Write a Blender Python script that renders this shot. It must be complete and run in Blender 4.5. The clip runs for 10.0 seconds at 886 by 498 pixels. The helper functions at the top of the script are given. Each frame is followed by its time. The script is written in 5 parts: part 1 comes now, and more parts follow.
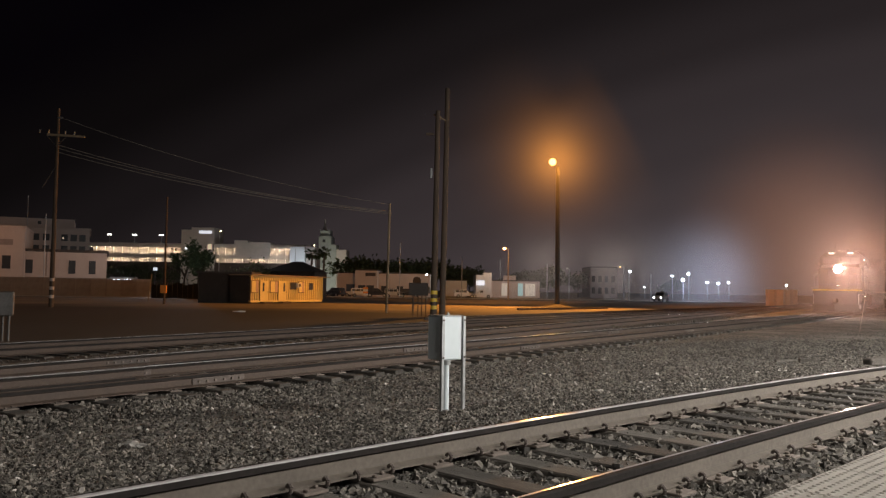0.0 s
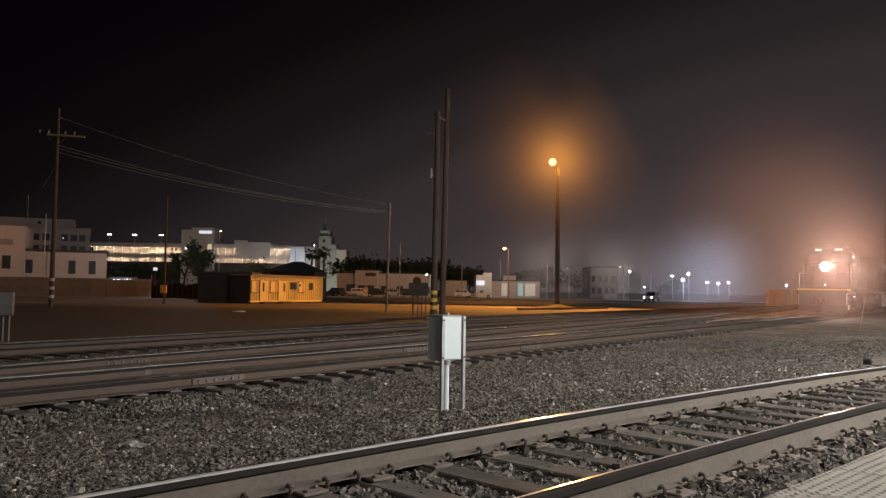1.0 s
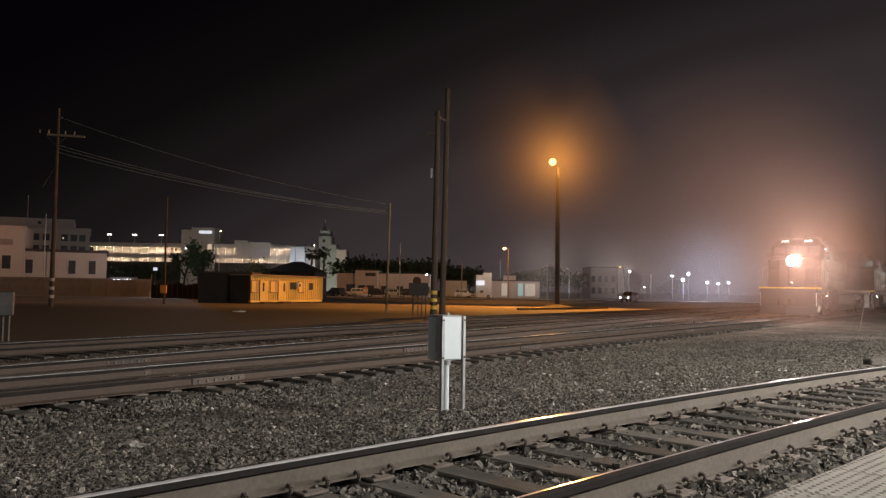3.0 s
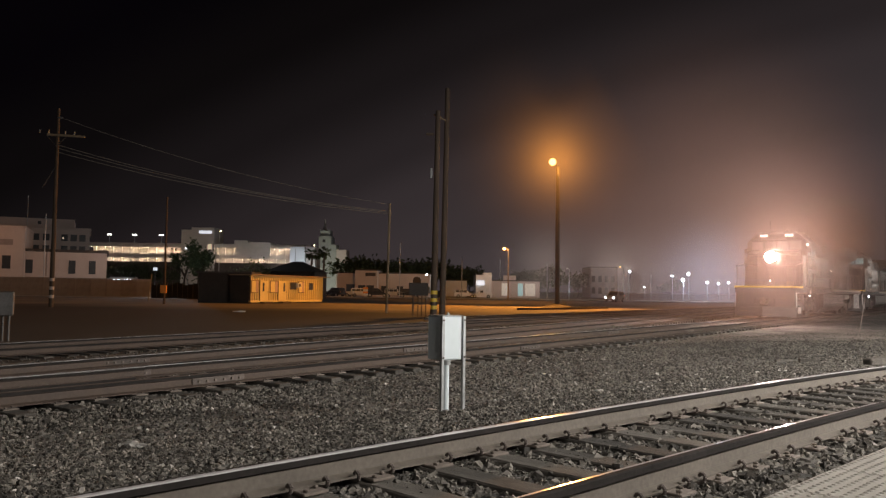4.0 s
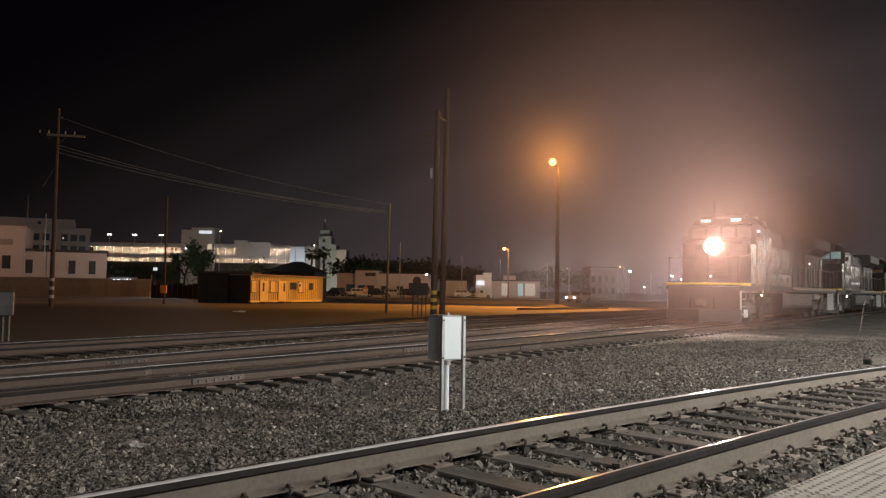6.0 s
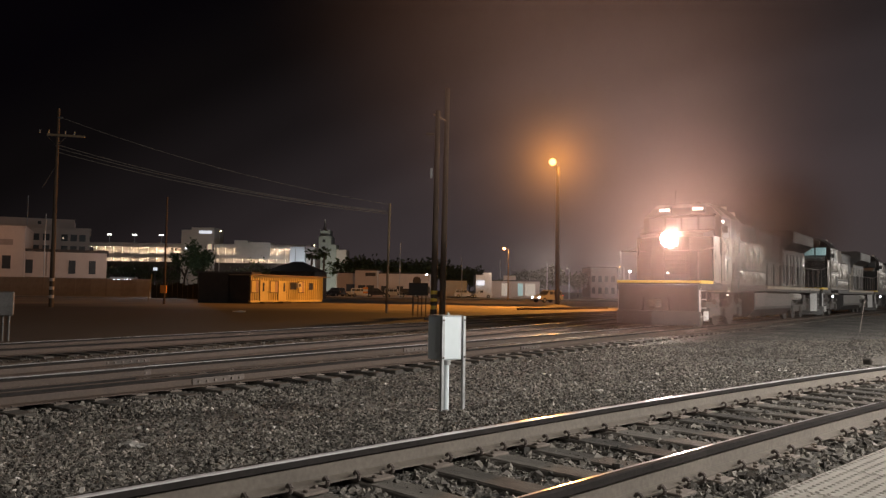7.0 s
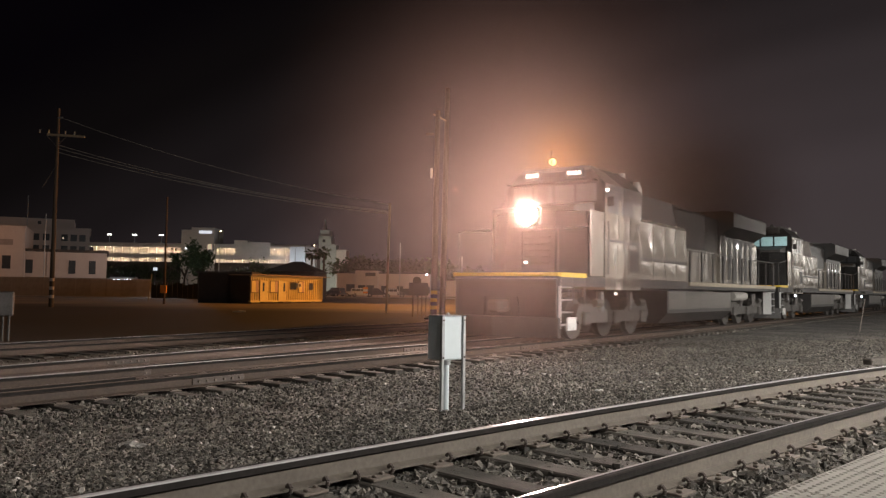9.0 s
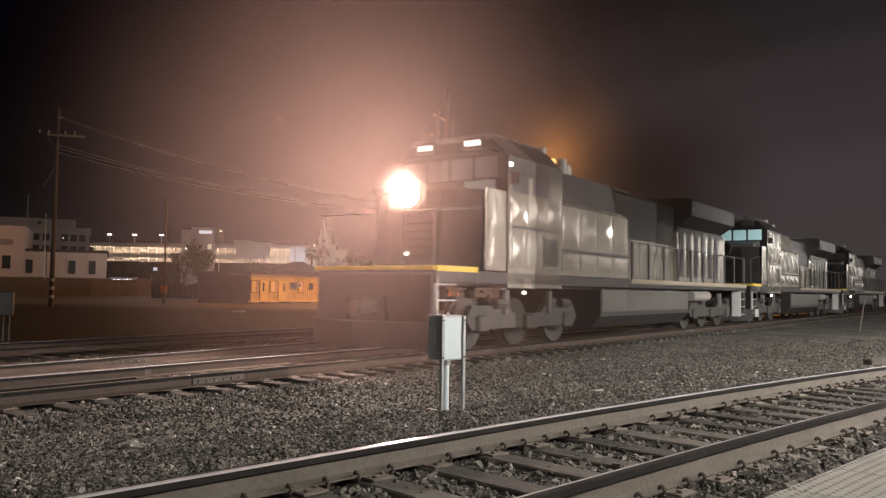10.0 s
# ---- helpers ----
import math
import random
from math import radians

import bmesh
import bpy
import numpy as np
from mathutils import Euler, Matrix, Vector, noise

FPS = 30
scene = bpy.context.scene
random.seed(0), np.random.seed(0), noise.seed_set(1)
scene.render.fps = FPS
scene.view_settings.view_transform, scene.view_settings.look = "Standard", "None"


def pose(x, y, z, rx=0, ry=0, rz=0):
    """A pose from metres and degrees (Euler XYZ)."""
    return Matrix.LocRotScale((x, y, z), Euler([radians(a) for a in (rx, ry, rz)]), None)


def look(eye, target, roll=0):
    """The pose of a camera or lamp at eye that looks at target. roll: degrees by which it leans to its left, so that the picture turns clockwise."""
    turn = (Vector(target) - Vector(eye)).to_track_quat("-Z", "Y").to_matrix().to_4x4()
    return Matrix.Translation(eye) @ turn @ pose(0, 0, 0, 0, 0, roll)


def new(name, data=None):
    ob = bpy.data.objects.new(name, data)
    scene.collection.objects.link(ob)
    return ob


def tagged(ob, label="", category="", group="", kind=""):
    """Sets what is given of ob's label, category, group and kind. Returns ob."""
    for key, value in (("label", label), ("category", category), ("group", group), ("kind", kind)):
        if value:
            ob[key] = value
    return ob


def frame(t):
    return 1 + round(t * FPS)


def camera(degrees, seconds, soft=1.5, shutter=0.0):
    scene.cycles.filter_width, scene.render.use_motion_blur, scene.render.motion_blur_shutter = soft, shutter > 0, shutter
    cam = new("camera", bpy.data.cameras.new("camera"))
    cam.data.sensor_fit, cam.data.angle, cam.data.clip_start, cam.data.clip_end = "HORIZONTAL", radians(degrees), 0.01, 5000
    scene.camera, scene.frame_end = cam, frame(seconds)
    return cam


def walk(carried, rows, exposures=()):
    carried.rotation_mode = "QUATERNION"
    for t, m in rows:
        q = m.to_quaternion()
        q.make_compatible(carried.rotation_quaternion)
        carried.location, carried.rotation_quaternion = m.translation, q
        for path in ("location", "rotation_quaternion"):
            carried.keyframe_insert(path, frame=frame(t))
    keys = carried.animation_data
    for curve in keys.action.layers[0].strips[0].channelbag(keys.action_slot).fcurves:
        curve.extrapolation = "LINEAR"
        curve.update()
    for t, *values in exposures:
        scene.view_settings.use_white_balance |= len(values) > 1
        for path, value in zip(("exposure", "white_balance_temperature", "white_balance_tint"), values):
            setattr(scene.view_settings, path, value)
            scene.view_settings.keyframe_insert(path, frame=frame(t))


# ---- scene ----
# ---------------- camera ----------------
EYE = (0.0, 0.0, 1.222)
cam = camera(58.68, 10.0, soft=1.35, shutter=0.6)
VIEW = look(EYE, (0.0, 99.862, 1.222 + 5.245), 0.8)
walk(cam, [(0.0, VIEW), (10.0, VIEW)])

# ---------------- night sky, lamps ----------------
TRACK_TURN = 35.53          # bearing of the main line, degrees right of +y
TS, TC = math.sin(radians(TRACK_TURN)), math.cos(radians(TRACK_TURN))
SIDE_TURN = 46.15           # bearing of the platform track
SS, SC = math.sin(radians(SIDE_TURN)), math.cos(radians(SIDE_TURN))


def on_line(u, w, z=0.0):
    """A point of the main line's frame: u along it, w across it, in metres."""
    return Vector((u * TS - w * TC, u * TC + w * TS, z))


def on_side(u, w, z=0.0):
    """A point of the platform track's frame; the track bends gently."""
    w = w - 0.0043 * (u - 6.0) ** 2
    return Vector((u * SS - w * SC, u * SC + w * SS, z))


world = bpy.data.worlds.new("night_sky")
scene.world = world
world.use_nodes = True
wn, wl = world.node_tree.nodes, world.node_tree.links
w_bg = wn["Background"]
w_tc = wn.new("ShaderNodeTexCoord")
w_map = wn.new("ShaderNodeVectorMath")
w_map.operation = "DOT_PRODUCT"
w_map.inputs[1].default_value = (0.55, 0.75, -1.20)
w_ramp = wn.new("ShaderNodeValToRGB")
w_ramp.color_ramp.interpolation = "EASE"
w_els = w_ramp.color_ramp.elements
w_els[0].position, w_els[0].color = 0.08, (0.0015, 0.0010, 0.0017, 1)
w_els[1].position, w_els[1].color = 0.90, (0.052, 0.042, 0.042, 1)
# the bright low right of the sky also holds the headlight's spread glow
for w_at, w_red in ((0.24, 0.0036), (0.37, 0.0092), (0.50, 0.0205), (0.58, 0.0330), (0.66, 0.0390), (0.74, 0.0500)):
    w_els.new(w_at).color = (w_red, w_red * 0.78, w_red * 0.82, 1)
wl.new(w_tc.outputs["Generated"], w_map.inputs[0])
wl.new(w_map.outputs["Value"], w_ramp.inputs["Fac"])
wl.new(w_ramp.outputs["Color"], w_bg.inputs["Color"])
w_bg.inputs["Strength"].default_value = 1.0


def lamp(name, kind, place, power, colour, size=0.3, aim=None):
    data = bpy.data.lights.new(name, kind)
    data.energy, data.color = power, colour
    if kind == "AREA":
        data.shape, data.size, data.size_y = "RECTANGLE", size, size * 0.5
    else:
        data.shadow_soft_size = size
    ob = new(name, data)
    ob.matrix_world = look(place, aim) if aim is not None else pose(*place)
    return ob


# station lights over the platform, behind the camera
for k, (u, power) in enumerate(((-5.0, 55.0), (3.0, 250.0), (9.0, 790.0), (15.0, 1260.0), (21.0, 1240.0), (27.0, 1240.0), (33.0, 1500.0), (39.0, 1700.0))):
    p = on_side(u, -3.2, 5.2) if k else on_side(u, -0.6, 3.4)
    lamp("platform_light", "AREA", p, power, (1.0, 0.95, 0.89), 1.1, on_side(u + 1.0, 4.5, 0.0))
# unseen lamps added off to the right for glints and light on the train
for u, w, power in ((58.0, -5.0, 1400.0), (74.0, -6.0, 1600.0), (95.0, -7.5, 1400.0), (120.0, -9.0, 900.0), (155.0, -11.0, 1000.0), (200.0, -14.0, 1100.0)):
    lamp("unseen_side_light", "POINT", on_line(u, w, 7.0), power, (1.0, 0.94, 0.86), 0.4)
MAST = (11.3, 81.6, 14.8)
LAMP = (MAST[0], MAST[1], MAST[2] - 0.35)
for way, cone, blend, power in (((-0.26, -0.95, -0.15), 178, 0.08, 38000.0), ((-0.13, 0.93, -0.34), 50, 0.5, 38000.0), ((-0.90, 0.40, -0.16), 34, 0.6, 20000.0), ((0.84, 0.48, -0.26), 62, 0.6, 26000.0)):
    # the head throws its light to the front, and past the mast to the back
    half = lamp("sodium_light", "SPOT", LAMP, power, (1.0, 0.40, 0.07), 0.12, Vector(LAMP) + Vector(way))
    half.data.spot_size, half.data.spot_blend = radians(cone), blend
lamp("street_light", "POINT", (10.2, 131.3, 8.27), 1500.0, (1.0, 0.42, 0.10), 0.1)


# unseen lamps added to brighten the buildings and fence on the left
for x, y in ((-66.0, 112.0), (-48.0, 117.0), (-30.0, 150.0)):
    lamp("street_light", "POINT", (x, y, 8.0), 290.0, (1.0, 0.54, 0.36), 0.25)


lamp("street_light", "POINT", (-3.88, 161.0, 5.0), 450.0, (1.0, 0.85, 0.7), 0.25)
# no lamp post stands here; added to brighten the stores
lamp("street_light", "POINT", (11.82, 172.0, 5.5), 600.0, (1.0, 0.80, 0.6), 0.25)


# ---------------- materials ----------------
def material(name, colours, rough=0.7, metal=0.0, scale=4.0, fine=40.0, bump=0.2, bump_scale=None, island=0.0, rand=0.0,
             coat=0.0, stretch=None, dist=0.01, rough_var=0.12):
    """colours: two or three base colours mixed by coarse and fine noise."""
    m = bpy.data.materials.new(name)
    m.use_nodes = True
    n, l = m.node_tree.nodes, m.node_tree.links
    b = n["Principled BSDF"]
    tc = n.new("ShaderNodeTexCoord")
    src = tc.outputs["Object"]
    if stretch:
        mp = n.new("ShaderNodeMapping")
        mp.inputs["Scale"].default_value = stretch
        l.new(src, mp.inputs["Vector"])
        src = mp.outputs["Vector"]
    n1, n2 = n.new("ShaderNodeTexNoise"), n.new("ShaderNodeTexNoise")
    n1.inputs["Scale"].default_value, n1.inputs["Detail"].default_value = scale, 6
    n2.inputs["Scale"].default_value, n2.inputs["Detail"].default_value = fine, 4
    l.new(src, n1.inputs["Vector"])
    l.new(src, n2.inputs["Vector"])
    mix = n.new("ShaderNodeMath")
    mix.operation = "MULTIPLY_ADD"
    mix.inputs[1].default_value = 0.45
    l.new(n2.outputs["Fac"], mix.inputs[0])
    half = n.new("ShaderNodeMath")
    half.operation = "MULTIPLY"
    half.inputs[1].default_value = 0.55
    l.new(n1.outputs["Fac"], half.inputs[0])
    l.new(half.outputs[0], mix.inputs[2])
    value = mix.outputs[0]
    if island or rand:
        if island:
            g = n.new("ShaderNodeNewGeometry")
            out = g.outputs["Random Per Island"]
        else:
            g = n.new("ShaderNodeObjectInfo")
            out = g.outputs["Random"]
        a = n.new("ShaderNodeMath")
        a.operation = "MULTIPLY_ADD"
        a.inputs[1].default_value = island or rand
        l.new(out, a.inputs[0])
        s = n.new("ShaderNodeMath")
        s.operation = "SUBTRACT"
        s.inputs[1].default_value = (island or rand) / 2
        l.new(value, s.inputs[0])
        l.new(s.outputs[0], a.inputs[2])
        value = a.outputs[0]
    ramp = n.new("ShaderNodeValToRGB")
    els = ramp.color_ramp.elements
    els[0].position, els[1].position = 0.32, 0.68
    els[0].color, els[1].color = (*colours[0], 1), (*colours[-1], 1)
    if len(colours) > 2:
        e = els.new(0.5)
        e.color = (*colours[1], 1)
    l.new(value, ramp.inputs["Fac"])
    l.new(ramp.outputs["Color"], b.inputs["Base Color"])
    b.inputs["Metallic"].default_value = metal
    rr = n.new("ShaderNodeMapRange")
    rr.inputs["To Min"].default_value, rr.inputs["To Max"].default_value = max(0.03, rough - rough_var), min(1.0, rough + rough_var)
    l.new(n1.outputs["Fac"], rr.inputs["Value"])
    l.new(rr.outputs["Result"], b.inputs["Roughness"])
    b.inputs["Coat Weight"].default_value = coat
    if bump:
        nb = n2
        if bump_scale:
            nb = n.new("ShaderNodeTexNoise")
            nb.inputs["Scale"].default_value, nb.inputs["Detail"].default_value = bump_scale, 3
            l.new(src, nb.inputs["Vector"])
        bp = n.new("ShaderNodeBump")
        bp.inputs["Strength"].default_value, bp.inputs["Distance"].default_value = bump, dist
        l.new(nb.outputs["Fac"], bp.inputs["Height"])
        l.new(bp.outputs["Normal"], b.inputs["Normal"])
    return m


def glow(name, colour, strength):
    m = bpy.data.materials.new(name)
    m.use_nodes = True
    b = m.node_tree.nodes["Principled BSDF"]
    b.inputs["Base Color"].default_value = (*[min(1, c) * 0.8 for c in colour], 1)
    b.inputs["Emission Color"].default_value = (*colour, 1)
    b.inputs["Emission Strength"].default_value = strength
    return m


def thin_veil(name, density, reach, colour, uneven=0.3):
    """A thin veil for glow, haze and smoke that thins out to its rim; it only passes on light that falls on it."""
    m = bpy.data.materials.new(name)
    m.use_nodes = True
    n, l = m.node_tree.nodes, m.node_tree.links
    n.remove(n["Principled BSDF"])
    tc = n.new("ShaderNodeTexCoord")
    ln = n.new("ShaderNodeVectorMath")
    ln.operation = "LENGTH"
    l.new(tc.outputs["Object"], ln.inputs[0])
    mr = n.new("ShaderNodeMapRange")
    mr.interpolation_type = "SMOOTHERSTEP"
    mr.inputs["From Min"].default_value, mr.inputs["From Max"].default_value = 0.0, reach
    mr.inputs["To Min"].default_value, mr.inputs["To Max"].default_value = density, 0.0
    l.new(ln.outputs["Value"], mr.inputs["Value"])
    nz = n.new("ShaderNodeTexNoise")
    nz.inputs["Scale"].default_value, nz.inputs["Detail"].default_value = 2.2 / reach, 3
    l.new(tc.outputs["Object"], nz.inputs["Vector"])
    nr = n.new("ShaderNodeMapRange")
    nr.inputs["To Min"].default_value, nr.inputs["To Max"].default_value = 1 - uneven, 1 + uneven
    l.new(nz.outputs["Fac"], nr.inputs["Value"])
    mu = n.new("ShaderNodeMath")
    mu.operation = "MULTIPLY"
    l.new(mr.outputs["Result"], mu.inputs[0])
    l.new(nr.outputs["Result"], mu.inputs[1])
    tr, tl, mx = n.new("ShaderNodeBsdfTransparent"), n.new("ShaderNodeBsdfTranslucent"), n.new("ShaderNodeMixShader")
    tl.inputs["Color"].default_value = (*colour, 1)
    l.new(mu.outputs[0], mx.inputs[0])
    l.new(tr.outputs[0], mx.inputs[1])
    l.new(tl.outputs[0], mx.inputs[2])
    l.new(mx.outputs[0], n["Material Output"].inputs["Surface"])
    return m


def yard_soil():
    """Dirt coloured far darker on the near side of the yard, paler dirt beyond."""
    m = material("soil", [(0.11, 0.092, 0.075), (0.2, 0.16, 0.12), (0.27, 0.22, 0.165)], 0.95, scale=0.15, fine=3.0, bump=0.5, dist=0.03)
    n, l = m.node_tree.nodes, m.node_tree.links
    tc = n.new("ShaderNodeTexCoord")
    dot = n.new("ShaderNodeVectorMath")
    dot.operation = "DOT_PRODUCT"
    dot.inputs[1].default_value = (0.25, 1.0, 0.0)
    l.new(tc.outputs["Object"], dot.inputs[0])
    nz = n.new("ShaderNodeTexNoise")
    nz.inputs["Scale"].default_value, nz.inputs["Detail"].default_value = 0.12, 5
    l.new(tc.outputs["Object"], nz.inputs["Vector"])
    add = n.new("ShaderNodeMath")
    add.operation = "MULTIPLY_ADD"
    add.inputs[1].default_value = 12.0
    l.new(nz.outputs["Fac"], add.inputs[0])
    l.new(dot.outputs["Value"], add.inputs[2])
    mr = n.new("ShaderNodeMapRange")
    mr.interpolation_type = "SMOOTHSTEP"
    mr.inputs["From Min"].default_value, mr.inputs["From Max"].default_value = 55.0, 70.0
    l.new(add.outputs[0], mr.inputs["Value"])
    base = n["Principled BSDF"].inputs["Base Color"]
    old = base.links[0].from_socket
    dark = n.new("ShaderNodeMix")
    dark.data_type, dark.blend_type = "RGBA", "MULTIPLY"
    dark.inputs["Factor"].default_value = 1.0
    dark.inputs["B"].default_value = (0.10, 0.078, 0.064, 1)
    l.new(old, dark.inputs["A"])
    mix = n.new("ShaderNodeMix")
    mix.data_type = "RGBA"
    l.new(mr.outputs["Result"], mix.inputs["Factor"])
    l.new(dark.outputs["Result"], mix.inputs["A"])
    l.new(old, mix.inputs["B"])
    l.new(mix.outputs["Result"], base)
    return m


def gravel_bed():
    """Packed crushed stone: cells of differing grey with worn brown dirt between."""
    m = bpy.data.materials.new("ballast_bed")
    m.use_nodes = True
    n, l = m.node_tree.nodes, m.node_tree.links
    b = n["Principled BSDF"]
    tc = n.new("ShaderNodeTexCoord")
    vor, vor2, big = n.new("ShaderNodeTexVoronoi"), n.new("ShaderNodeTexVoronoi"), n.new("ShaderNodeTexNoise")
    vor.inputs["Scale"].default_value, vor2.inputs["Scale"].default_value = 34.0, 80.0
    big.inputs["Scale"].default_value, big.inputs["Detail"].default_value = 0.45, 6
    for t in (vor, vor2, big):
        l.new(tc.outputs["Object"], t.inputs["Vector"])
    sep = n.new("ShaderNodeSeparateColor")
    l.new(vor.outputs["Color"], sep.inputs[0])
    ramp = n.new("ShaderNodeValToRGB")
    e = ramp.color_ramp.elements
    e[0].color, e[1].color = (0.03, 0.027, 0.024, 1), (0.24, 0.222, 0.2, 1)
    mid = e.new(0.55)
    mid.color = (0.08, 0.073, 0.065, 1)
    l.new(sep.outputs[0], ramp.inputs["Fac"])
    dirt = n.new("ShaderNodeValToRGB")
    dirt.color_ramp.elements[0].color, dirt.color_ramp.elements[1].color = (0.13, 0.119, 0.105, 1), (0.25, 0.23, 0.203, 1)
    l.new(vor2.outputs["Distance"], dirt.inputs["Fac"])
    fac = n.new("ShaderNodeMapRange")
    fac.inputs["From Min"].default_value, fac.inputs["From Max"].default_value = 0.46, 0.62
    fac.inputs["To Max"].default_value = 0.8
    l.new(big.outputs["Fac"], fac.inputs["Value"])
    mix = n.new("ShaderNodeMix")
    mix.data_type = "RGBA"
    l.new(fac.outputs["Result"], mix.inputs["Factor"])
    l.new(ramp.outputs["Color"], mix.inputs["A"])
    l.new(dirt.outputs["Color"], mix.inputs["B"])
    l.new(mix.outputs["Result"], b.inputs["Base Color"])
    b.inputs["Roughness"].default_value = 0.95
    bp = n.new("ShaderNodeBump")
    bp.inputs["Strength"].default_value, bp.inputs["Distance"].default_value = 0.9, 0.03
    bp.invert = True
    l.new(vor.outputs["Distance"], bp.inputs["Height"])
    l.new(bp.outputs["Normal"], b.inputs["Normal"])
    return m


M = {}
M["ballast"] = material("ballast", [(0.033, 0.029, 0.024), (0.083, 0.074, 0.063), (0.22, 0.2, 0.172)], 0.9, fine=60, island=0.45, bump=0.5)
M["soil"] = yard_soil()
M["ballast_bed"] = gravel_bed()
M["pale_stone"] = material("pale_stone", [(0.3, 0.28, 0.25), (0.5, 0.47, 0.43)], 0.9, fine=60, island=0.5)
M["asphalt"] = material("asphalt", [(0.035, 0.034, 0.033), (0.06, 0.058, 0.056)], 0.85, scale=0.6, fine=30, bump=0.3)
M["rail_side"] = material("rail_side", [(0.08, 0.066, 0.053), (0.14, 0.118, 0.096)], 0.75, scale=3, fine=30, bump=0.15)
M["rail_head"] = material("rail_head", [(0.56, 0.53, 0.53), (0.70, 0.67, 0.67)], 0.16, 0.28, scale=2, fine=60, bump=0.05, stretch=(1, 1, 1), rough_var=0.08)
M["rail_rust"] = material("rail_rust", [(0.044, 0.029, 0.021), (0.082, 0.056, 0.041)], 0.75, scale=3, fine=30, bump=0.15)
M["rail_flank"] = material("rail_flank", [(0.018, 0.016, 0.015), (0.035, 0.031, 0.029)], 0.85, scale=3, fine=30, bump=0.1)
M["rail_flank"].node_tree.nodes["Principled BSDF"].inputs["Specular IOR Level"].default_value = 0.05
M["tie"] = material("tie", [(0.03, 0.027, 0.023), (0.072, 0.063, 0.053), (0.13, 0.116, 0.099)], 0.9, scale=2.0, fine=18, stretch=(6, 0.7, 3), bump=0.6, rand=0.25, dist=0.012)
M["plate"] = material("plate", [(0.10, 0.08, 0.065), (0.2, 0.165, 0.14)], 0.8, fine=50, rand=0.2)
M["iron"] = material("iron", [(0.05, 0.04, 0.035), (0.12, 0.095, 0.08)], 0.75, fine=50, rand=0.2)
M["concrete"] = material("concrete", [(0.3, 0.29, 0.27), (0.42, 0.40, 0.37)], 0.9, scale=1.2, fine=30, bump=0.2)
M["tactile"] = material("tactile", [(0.25, 0.235, 0.21), (0.335, 0.315, 0.28)], 0.85, scale=3, fine=40, bump=0.1, rand=0.2)
M["white_enamel"] = material("white_enamel", [(0.53, 0.59, 0.61), (0.58, 0.64, 0.66)], 0.42, scale=2.5, fine=12, bump=0.01)
M["galv"] = material("galv", [(0.30, 0.31, 0.31), (0.46, 0.47, 0.47)], 0.45, 0.7, scale=8, fine=60, bump=0.05)
M["pole_wood"] = material("pole_wood", [(0.05, 0.035, 0.025), (0.12, 0.085, 0.06)], 0.9, scale=1.2, fine=10, stretch=(5, 5, 0.5), bump=0.5)
M["pale_wood"] = material("pale_wood", [(0.22, 0.16, 0.10), (0.34, 0.26, 0.17)], 0.85, scale=1.2, fine=10, stretch=(5, 5, 0.5), bump=0.4)
M["yellow_paint"] = material("yellow_paint", [(0.62, 0.42, 0.04), (0.78, 0.55, 0.07)], 0.5, scale=3, fine=30, bump=0.05)
M["black_paint"] = material("black_paint", [(0.012, 0.012, 0.012), (0.03, 0.03, 0.03)], 0.5, scale=3, fine=30, bump=0.05)
M["container"] = material("container", [(0.66, 0.50, 0.16), (0.80, 0.64, 0.26)], 0.6, scale=1.0, fine=14, bump=0.1)
M["dark_frame"] = material("dark_frame", [(0.13, 0.09, 0.04), (0.2, 0.14, 0.06)], 0.6, scale=2, fine=20, bump=0.05)
M["dark_cladding"] = material("dark_cladding", [(0.03, 0.024, 0.02), (0.065, 0.05, 0.042)], 0.85, scale=1.0, fine=14)
M["stucco"] = material("stucco", [(0.46, 0.38, 0.33), (0.58, 0.495, 0.435)], 0.9, scale=0.4, fine=6, bump=0.2)
M["garage"] = material("garage", [(0.40, 0.38, 0.35), (0.52, 0.49, 0.45)], 0.9, scale=0.3, fine=5, bump=0.2)
M["tower"] = material("tower", [(0.26, 0.30, 0.29), (0.36, 0.41, 0.39)], 0.85, scale=0.3, fine=5, bump=0.2)
M["roof_dark"] = material("roof_dark", [(0.05, 0.042, 0.037), (0.09, 0.075, 0.065)], 0.9, scale=0.6, fine=9)
M["fence"] = material("fence", [(0.22, 0.18, 0.16), (0.32, 0.27, 0.24)], 0.9, scale=1.5, fine=14, rand=0.2)
M["window"] = material("window", [(0.02, 0.022, 0.025), (0.045, 0.047, 0.05)], 0.34, scale=0.5, fine=3, bump=0)
M["leaf"] = material("leaf", [(0.03, 0.045, 0.018), (0.075, 0.10, 0.04)], 0.7, scale=0.8, fine=6, island=0.4, bump=0)
M["bark"] = material("bark", [(0.06, 0.045, 0.035), (0.12, 0.095, 0.075)], 0.95, scale=3, fine=14, bump=0.6)
M["loco_grey"] = material("loco_grey", [(0.25, 0.225, 0.19), (0.31, 0.28, 0.24), (0.36, 0.325, 0.28)], 0.24, 0.35, scale=0.6, fine=2.5, bump=1.0, bump_scale=1.9, dist=0.06, coat=0.3, rough_var=0.1, stretch=(1.0, 1.0, 0.7))
M["tank_side"] = material("tank_side", [(0.085, 0.078, 0.07), (0.13, 0.12, 0.108)], 0.45, scale=0.8, fine=6, bump=0.3, bump_scale=2.0, dist=0.03)
M["loco_dark"] = material("loco_dark", [(0.018, 0.017, 0.017), (0.045, 0.042, 0.04)], 0.5, scale=1.2, fine=14, bump=0.1)
